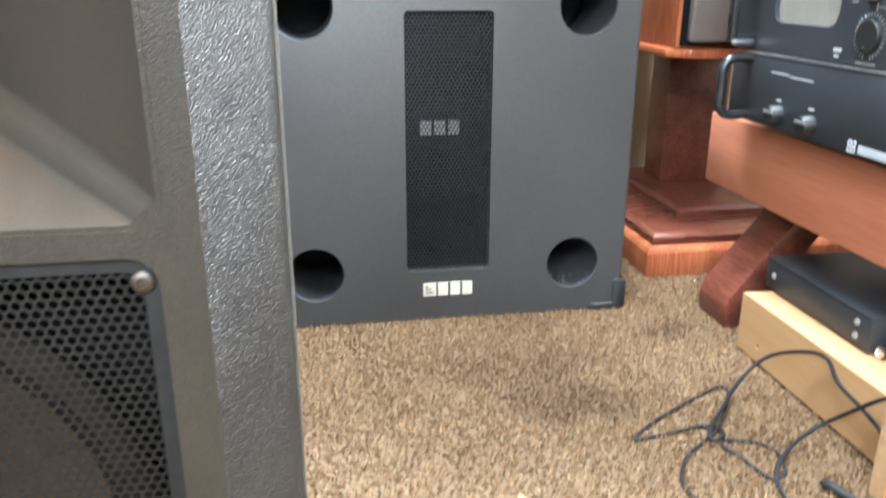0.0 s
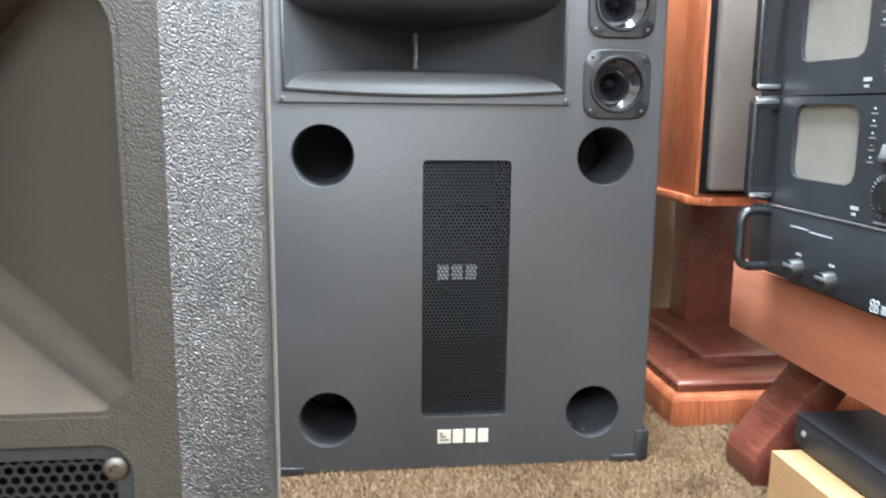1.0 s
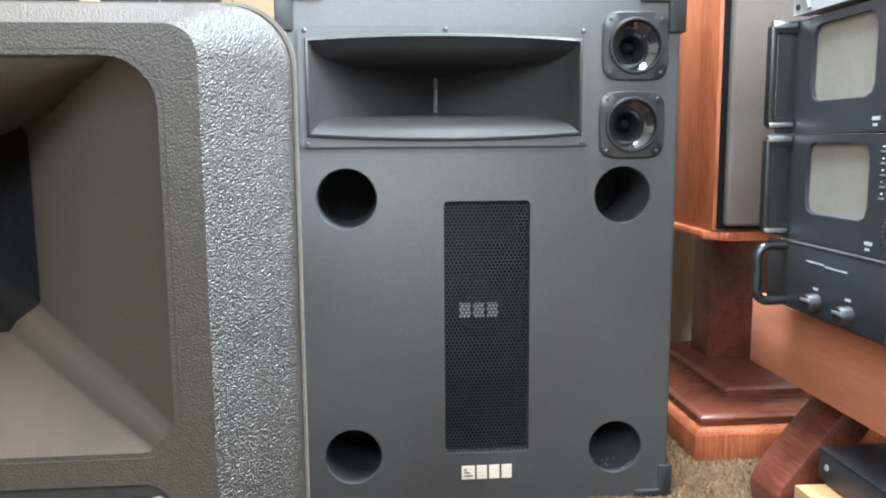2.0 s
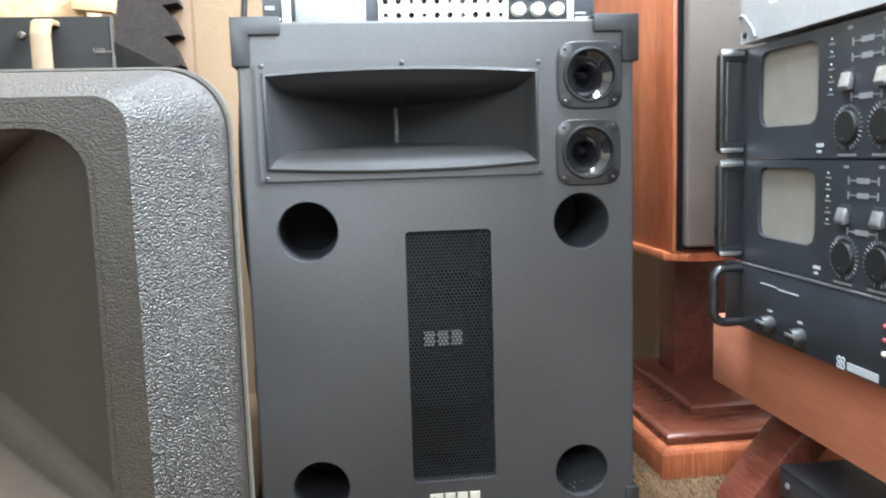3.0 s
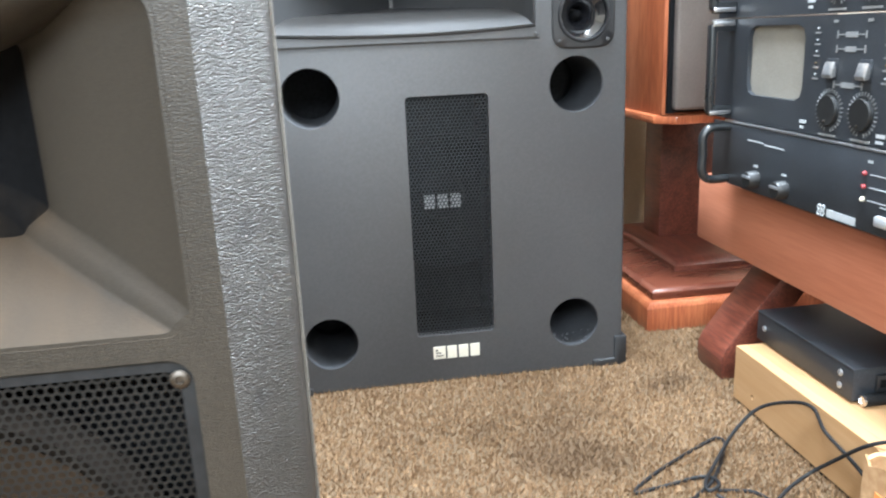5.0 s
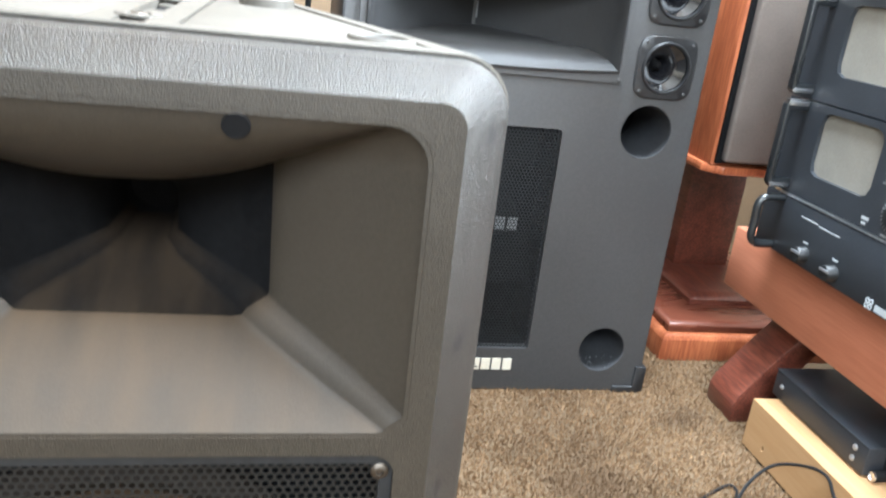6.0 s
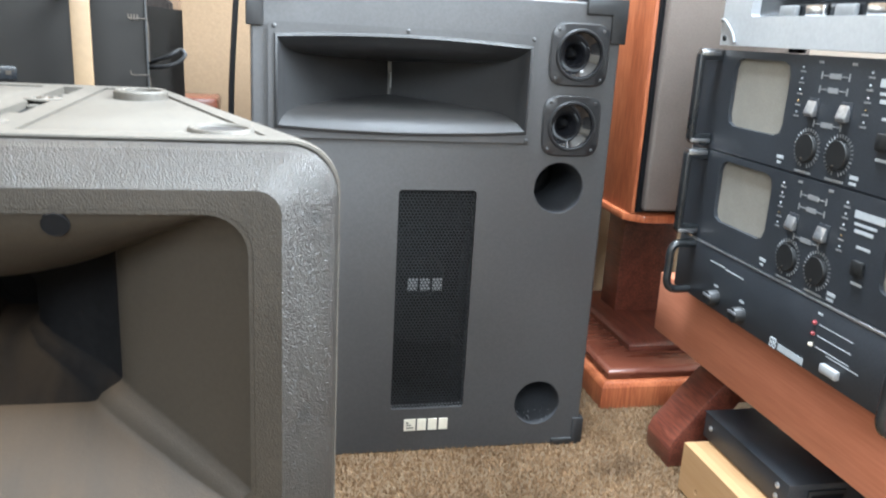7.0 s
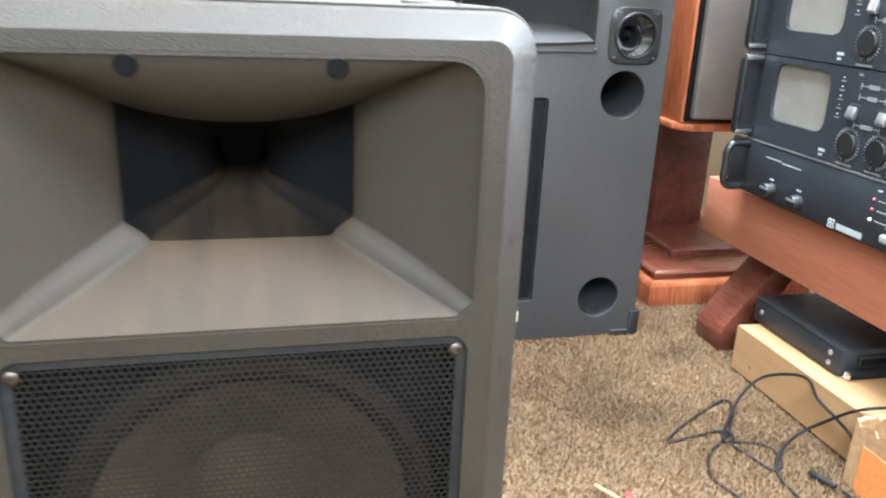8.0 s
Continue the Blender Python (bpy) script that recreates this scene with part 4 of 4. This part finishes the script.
def rack_handle(parent, y, z0, z1, out, r, material="gunmetal"):
    part("handle", tube([(FX, y, z1 - 0.004), (FX - out * 0.7, y, z1 - 0.004), (FX - out, y, z1 - 0.016), (FX - out, y, (z0 + z1) / 2), (FX - out, y, z0 + 0.016), (FX - out * 0.7, y, z0 + 0.004), (FX, y, z0 + 0.004)], r, 12), material, parent, "black rounded rack handle")


for y in (RY1 - 0.048, RY0 + 0.012):
    rack_handle(crest, y, CB + 0.004, CT - 0.002, 0.040, 0.0065)
for y, z in ((0.938, 0.341), (0.868, 0.339)):
    knob = part("gain_knob", turned([(0.0125, 0), (0.0115, 0.013), (0.010, 0.015), (0, 0.015)], (FX, y, z), (-1, 0, 0), 22, True, False), "knob", crest)
    part("knob_pointer", box(FX - 0.0165, FX - 0.0145, y - 0.010, y + 0.010, z + 0.002, z + 0.006, 0.0005), "edge", knob)
bars("panel_print", crest, ((0.925, 0.965, 0.391, 0.393), (0.875, 0.922, 0.389, 0.391), (0.935, 0.946, 0.357, 0.360), (0.865, 0.876, 0.356, 0.359), (0.880, 0.886, 0.328, 0.331), (0.704, 0.712, 0.398, 0.401)), "x", FX, 0.0006, "print", "pale printed markings")
bars("maker_bar", crest, ((0.724, 0.776, 0.3235, 0.3325),), "x", FX, 0.0008, "print", "pale plain maker's bar")
for sy, sz in ((0.7915, 0.3325), (0.7845, 0.3325), (0.7915, 0.3255), (0.7845, 0.3255)):
    part("maker_dot", turned([(0.0040, 0), (0.0038, 0.0008), (0.0022, 0.0008), (0.002, 0)], (FX, sy, sz), (-1, 0, 0), 14, False, False), "print", crest)
for k in range(3):
    z = 0.386 - 0.0145 * k
    part("indicator", turned([(0.003, 0), (0.003, 0.002), (0.0015, 0.004), (0, 0.0042)], (FX, 0.715, z), (-1, 0, 0), 12, True, False), "led" if k < 2 else "white", crest, "small indicator lamp")
    bars("indicator_line", crest, ((0.647, 0.707, z - 0.0007, z + 0.0003),), "x", FX, 0.0006, "print")
bars("switch_line", crest, ((0.63, 0.686, 0.3525, 0.3535),), "x", FX, 0.0006, "print")
part("power_switch", box(FX - 0.008, FX, 0.656, 0.686, 0.333, 0.345, 0.0025), "silver", crest, "bright rectangular power switch")


def hy_amp(zb, zt):
    a = thing("rack_amplifier", (0.8, 0.8, zb), "black tall rack power amplifier with grey windows and ringed knobs", "amplifier", "rack amplifiers")
    m = (zt - zb) / 0.1333
    zz = lambda v: zb + v * m
    win = rrect(0.912, zz(0.0800), 0.066, 0.0435 * m, 0.016, 2)
    win2 = rrect(0.606, zz(0.0800), 0.022, 0.0425 * m, 0.010, 2)
    b = sheet([(RY0, zb + 0.0006), (RY1, zb + 0.0006), (RY1, zt - 0.0006), (RY0, zt - 0.0006)], [win, win2], 0, 0.006)
    for v in b.verts:
        v.co = Vector((FX + v.co.y, v.co.x, v.co.z))
    part("front_panel", b, "black", a)
    part("filter", box(FX + 0.0065, FX + 0.0085, 0.842, 0.982, zz(0.018), zz(0.128)), "filter", a, "grey-beige intake filter")
    part("filter", box(FX + 0.0065, FX + 0.0085, 0.572, 0.634, zz(0.018), zz(0.128)), "filter", a)
    part("chassis", box(FX + 0.009, FX + 0.42, RY0 + 0.025, RY1 - 0.025, zb + 0.001, zt - 0.001, 0.002), "black", a)
    for y in (RY1 - 0.046, RY0 + 0.012):
        grip = part("handle", prism([(FX, zz(0.118)), (FX, zz(0.132)), (FX - 0.031, zz(0.132)), (FX - 0.037, zz(0.126)), (FX - 0.037, zz(0.012)), (FX - 0.031, zz(0.006)), (FX, zz(0.006)), (FX, zz(0.020)), (FX - 0.0265, zz(0.020)), (FX - 0.028, zz(0.022)), (FX - 0.028, zz(0.116)), (FX - 0.0265, zz(0.118))], "y", y - 0.007, y + 0.007, 0.0018), "gunmetal", a, "black angular rack handle")
        for z0, z1 in ((0.1245, 0.1312), (0.0078, 0.0135)):
            part("handle_cap", box(FX - 0.0355, FX - 0.003, y - 0.0086, y - 0.0072, zz(z0), zz(z1), 0.0005), "chrome", grip, "bright bare metal on the handle's arm")
        part("handle_cap", box(FX - 0.0355, FX - 0.002, y - 0.006, y + 0.006, zz(0.1322), zz(0.1322) + 0.0012, 0.0004), "chrome", grip)
    for y in (0.789, 0.730):
        k = part("level_knob", turned([(0.0185, 0), (0.0180, 0.0035), (0.0170, 0.0045), (0, 0.0045)], (FX, y, zz(0.031)), (-1, 0, 0), 30, True, False), "knob", a, "round black level knob")
        b = bmesh.new()
        for i in range(28):
            t = radians(-75 + 330 * i / 27)
            c, s = math.cos(t), math.sin(t)
            loft([[(FX - h, y + r * c + w * s, zz(0.031) + r * s - w * c) for r, w in ((0.0208, -0.0005), (0.0252, -0.0005), (0.0252, 0.0005), (0.0208, 0.0005))] for h in (0.0, 0.0007)], True, True, bm=b)
        tagged(part("dial_scale", b, "dim", a, smooth=0), "pale printed dial scale", kind="stuff")
        screw(k, (FX - 0.0045, y + 0.002, zz(0.019)), (-1, 0, 0), 0.0018, "knob_dot")
        switch = part("switch_body", box(FX - 0.0015, FX, y - 0.0098, y + 0.0098, zz(0.065), zz(0.087), 0.0005), "black", a)
        part("switch_lever", prism([(FX, zz(0.074)), (FX - 0.004, zz(0.084)), (FX - 0.0085, zz(0.070)), (FX - 0.007, zz(0.066)), (FX, zz(0.068))], "y", y - 0.0085, y + 0.0085, 0.0008), "edge", switch, "bright rocker switch lever")
        bars("panel_print", a, ((y - 0.016, y + 0.016, zz(0.0025), zz(0.005)), (y - 0.004, y + 0.004, zz(0.1245), zz(0.1275))), "x", FX, 0.0006, "dim")
    for y in (0.821, 0.699):
        for i in range(5):
            z = zz(0.119 - 0.0125 * i)
            part("indicator", turned([(0.0013, 0), (0.0011, 0.0012), (0, 0.0017)], (FX, y, z), (-1, 0, 0), 10, True, False), "print" if i != 3 else "brass", a)
            bars("indicator_print", a, ((y - 0.005, y + 0.005, z - 0.0062, z - 0.0042),), "x", FX, 0.0006, "dim")
    for z, hw in ((0.112, 0.010), (0.097, 0.009), (0.0595, 0.011)):
        bars("scheme_print", a, ((0.7595 - hw, 0.7595 + hw, zz(z - 0.0028), zz(z + 0.0028)), (0.7595 - 0.024, 0.7595 - hw, zz(z - 0.0006), zz(z + 0.0006)), (0.7595 + hw, 0.7595 + 0.024, zz(z - 0.0006), zz(z + 0.0006)),
                                   (0.734, 0.736, zz(z - 0.004), zz(z + 0.004)), (0.783, 0.785, zz(z - 0.004), zz(z + 0.004))), "x", FX, 0.0006, "dim")
    bars("panel_print", a, ((0.832, 0.846, zz(0.012), zz(0.016)), (0.836, 0.844, zz(0.006), zz(0.009)), (0.690, 0.704, zz(0.010), zz(0.014)), (0.692, 0.704, zz(0.004), zz(0.007))), "x", FX, 0.0006, "print")
    bars("maker_bar", a, ((0.636, 0.684, zz(0.106), zz(0.114)), (0.646, 0.682, zz(0.098), zz(0.101)), (0.650, 0.680, zz(0.090), zz(0.094))), "x", FX, 0.0006, "print", "pale plain maker's bar")
    part("power_switch", box(FX - 0.006, FX, 0.652, 0.670, zz(0.045), zz(0.062), 0.002), "knob", a)
    bars("switch_mark", a, ((0.650, 0.672, zz(0.074), zz(0.077)), (0.652, 0.670, zz(0.034), zz(0.037))), "x", FX, 0.0006, "print")
    return a


hy_amp(0.4155, 0.5565)
hy_amp(0.5575, 0.7060)

# unseen upper part of the deck added to block low window light
deck = thing("silver_tape_deck", (0.8, 0.75, 0.707), "silver-framed recording deck with dark glass on the amplifiers", "tape deck")
b = sheet([(0.45, 0.712), (1.020, 0.712), (1.020, 1.02), (0.45, 1.02)], [rrect(0.71, 0.873, 0.240, 0.121, 0.006, 3)], 0, 0.022)
for v in b.verts:
    v.co = Vector((0.592 + v.co.y, v.co.x, v.co.z))
part("front_frame", b, "silver", deck, "silver painted front frame")
part("deck_body", box(0.6145, 0.95, 0.455, 1.012, 0.7125, 1.018, 0.003), "silver", deck)
part("glass_front", box(0.606, 0.609, 0.466, 0.953, 0.749, 0.997, 0.001), "screen", deck, "dark reflecting glass front")
for k in range(5):
    part("key", box(0.598, 0.6055, 0.86 - 0.055 * k, 0.895 - 0.055 * k, 0.752, 0.766, 0.002), "chrome" if k % 2 else "dim", deck)
for y, z in ((1.008, 0.722), (1.008, 1.008)):
    part("fixing_screw", turned([(0.0045, 0), (0.004, 0.002), (0.002, 0.0022), (0.002, 0.0005)], (0.592, y, z), (-1, 0, 0), 16), "knob", deck)
for fy in (0.52, 0.93):
    for fx in (0.66, 0.9):
        part("rubber_foot", turned([(0.012, 0), (0.011, 0.0065)], (fx, fy, 0.7065), (0, 0, 1), 14), "cable", deck)
wire = thing("grey_wire", (0.58, 0.99, 0.72), "thin grey wire lying over the silver deck's corner", "cable")
part("cord", tube([(0.598, 1.024, 0.742), (0.590, 1.018, 0.748), (0.587, 1.004, 0.746), (0.588, 0.994, 0.738), (0.589, 0.984, 0.728), (0.5888, 0.976, 0.716)], 0.0024, 8), "dim", wire)

# ---------------------------------------------------------------- on the floor by the table
pine = thing("pine_box", (0.70, 0.76, 0), "pale pine plank box with drilled holes, lying on the carpet", "wooden box")
hole = [circle(0.899, 0.028, 0.0042, 14), circle(0.648, 0.040, 0.0042, 14)]
b = sheet([(0.624, 0.006), (0.951, 0.006), (0.951, 0.088), (0.624, 0.088)], hole, 0, 0.018)
for v in b.verts:
    v.co = Vector((0.590 + v.co.y, v.co.x, v.co.z))
part("front_board", b, "pine", pine)
part("top_board", box(0.6083, 0.82, 0.624, 0.951, 0.070, 0.088, 0.001), "pine", pine)
part("end_board", box(0.6083, 0.82, 0.9335, 0.951, 0.006, 0.0698, 0.001), "pine", pine)
# dark strip puts in the shade of the gap under the box
part("bottom_batten", box(0.5925, 0.82, 0.628, 0.948, 0.0, 0.0058), "inside", pine, "dark strip standing for the shaded gap below")
# near-black pieces behind the drilled holes stand for the shade inside
for y, z in ((0.899, 0.028), (0.648, 0.040)):
    part("hole_plug", box(0.600, 0.607, y - 0.006, y + 0.006, z - 0.006, z + 0.006), "inside", pine)

bb = thing("black_converter_box", (0.71, 0.84, 0.088), "black metal converter box with screws, resting on pine box", "electronics box")
part("case", box(0.630, 0.80, 0.744, 0.966, 0.0905, 0.133, 0.0025), "black", bb)
part("lid", box(0.629, 0.801, 0.743, 0.967, 0.1333, 0.1350, 0.0008), "black", bb)
for y, z in ((0.945, 0.113), (0.768, 0.121), (0.768, 0.104)):
    screw(bb, (0.630, y, z), (-1, 0, 0), 0.0045, material="edge")
part("socket", box(0.66, 0.72, 0.740, 0.744, 0.103, 0.125, 0.001), "plastic", bb)
part("socket_recess", box(0.665, 0.715, 0.7392, 0.7402, 0.109, 0.119), "inside", bb)
b = turned([(0.008, 0), (0.008, 0.12)], (0.640, 0.735, 0.0965), (1, 0, 0), 16)
part("connector_bar", b, "cable", bb)
part("connector_tip", turned([(0.0075, 0), (0.0072, 0.003), (0.004, 0.0035), (0.003, 0.001)], (0.640, 0.735, 0.0965), (-1, 0, 0), 16), "chrome", bb, "bright connector end")

cb = thing("open_carton", (0.64, 0.50, 0), "open tan cardboard carton with torn rim and orange tape", "box")
random.seed(3)
ox0, ox1, oy0, oy1, oh = 0.552, 0.74, 0.40, 0.612, 0.100
for name, (a, c) in (("side", ((ox0, oy0), (ox0, oy1))), ("side", ((ox0, oy1), (ox1, oy1))), ("side", ((ox1, oy1), (ox1, oy0))), ("side", ((ox1, oy0), (ox0, oy0)))):
    n = 26
    a, c = Vector((*a, 0)), Vector((*c, 0))
    d = (c - a).normalized()
    nrm = Vector((-d.y, d.x, 0)) * -0.004
    front, rear = [], []
    for i in range(n + 1):
        p = a.lerp(c, i / n)
        z = oh + random.uniform(-0.006, 0.006)
        front.append((p, z))
    b = loft([[p for p, z in front], [p + Vector((0, 0, z)) for p, z in front], [p + nrm + Vector((0, 0, z - 0.002)) for p, z in front], [p + nrm for p, z in front]], closed=False)
    part("carton_side", b, "card", cb, "cardboard side with a torn rim")
part("carton_floor", box(ox0 + 0.005, ox1 - 0.005, oy0 + 0.005, oy1 - 0.005, 0.001, 0.005), "card", cb)
part("tape", box(ox0 - 0.0012, ox0 - 0.0002, 0.50, 0.59, 0.0, 0.072), "tape", cb, "orange parcel tape")
part("tape", box(0.57, 0.62, oy1 + 0.0002, oy1 + 0.0012, 0.0, 0.07), "tape", cb)

scrap = thing("red_plastic_scrap", (0.224, 0.625, 0), "small torn scrap of red plastic on the carpet", "scrap")
part("scrap_body", prism([(0.218, 0.617), (0.225, 0.614), (0.231, 0.621), (0.227, 0.633), (0.222, 0.626)], "z", 0.006, 0.011, 0.001), "red", scrap)
stick = thing("wooden_stick", (0.198, 0.637, 0), "short pale wooden stick lying on the carpet", "stick")
part("stick_body", tube([(0.190, 0.653, 0.0095), (0.200, 0.636, 0.0095), (0.211, 0.617, 0.0095)], 0.0028, 8), "pine", stick)

lead = thing("audio_lead", (0.45, 0.72, 0), "thin black lead lying in loose loops on the carpet", "cable")
R = 0.0024
part("cord", tube([(0.357, 0.753, R), (0.392, 0.779, R), (0.427, 0.801, R), (0.470, 0.826, R), (0.505, 0.842, 0.004), (0.512, 0.829, 0.004), (0.482, 0.782, 0.004), (0.455, 0.747, 0.005), (0.430, 0.728, R), (0.404, 0.710, R), (0.383, 0.685, R), (0.368, 0.646, R), (0.385, 0.58, R), (0.40, 0.48, R), (0.43, 0.34, R)], R, 8), "cable", lead)
part("cord", tube([(0.357, 0.753, R), (0.352, 0.743, R), (0.372, 0.746, R), (0.400, 0.751, R), (0.440, 0.757, 0.004), (0.455, 0.745, 0.007), (0.452, 0.728, 0.008), (0.436, 0.722, 0.007), (0.440, 0.738, 0.009), (0.470, 0.772, 0.012), (0.518, 0.815, 0.028), (0.553, 0.818, 0.056), (0.577, 0.784, 0.078), (0.583, 0.749, 0.086), (0.584, 0.724, 0.067), (0.584, 0.677, 0.058), (0.584, 0.642, 0.048), (0.584, 0.627, 0.036), (0.572, 0.618, 0.008)], R, 8), "cable", lead)
part("cord", tube([(0.449, 0.725, 0.004), (0.470, 0.722, R), (0.489, 0.715, R), (0.499, 0.695, R), (0.490, 0.662, R), (0.475, 0.650, R), (0.464, 0.653, R), (0.454, 0.689, R), (0.443, 0.715, 0.005)], R, 8), "cable", lead)
part("cord", tube([(0.475, 0.40, R), (0.468, 0.52, R), (0.462, 0.60, R), (0.468, 0.640, R), (0.487, 0.670, 0.006), (0.520, 0.695, 0.012), (0.556, 0.708, 0.022), (0.575, 0.690, 0.048), (0.583, 0.655, 0.084), (0.600, 0.635, 0.100), (0.625, 0.610, 0.112), (0.66, 0.575, 0.118), (0.72, 0.52, 0.100)], R, 8), "cable", lead)
part("plug", turned([(0.0035, 0.0), (0.0055, 0.004), (0.0058, 0.022), (0.0045, 0.026), (0.0045, 0.040), (0.002, 0.041)], (0.512, 0.632, 0.0062), (0.35, -0.93, 0.0), 16), "cable", lead, "black plug")
part("cord", tube([(0.530, 0.585, 0.006), (0.535, 0.56, R), (0.53, 0.50, R), (0.51, 0.40, R)], R, 8), "cable", lead)
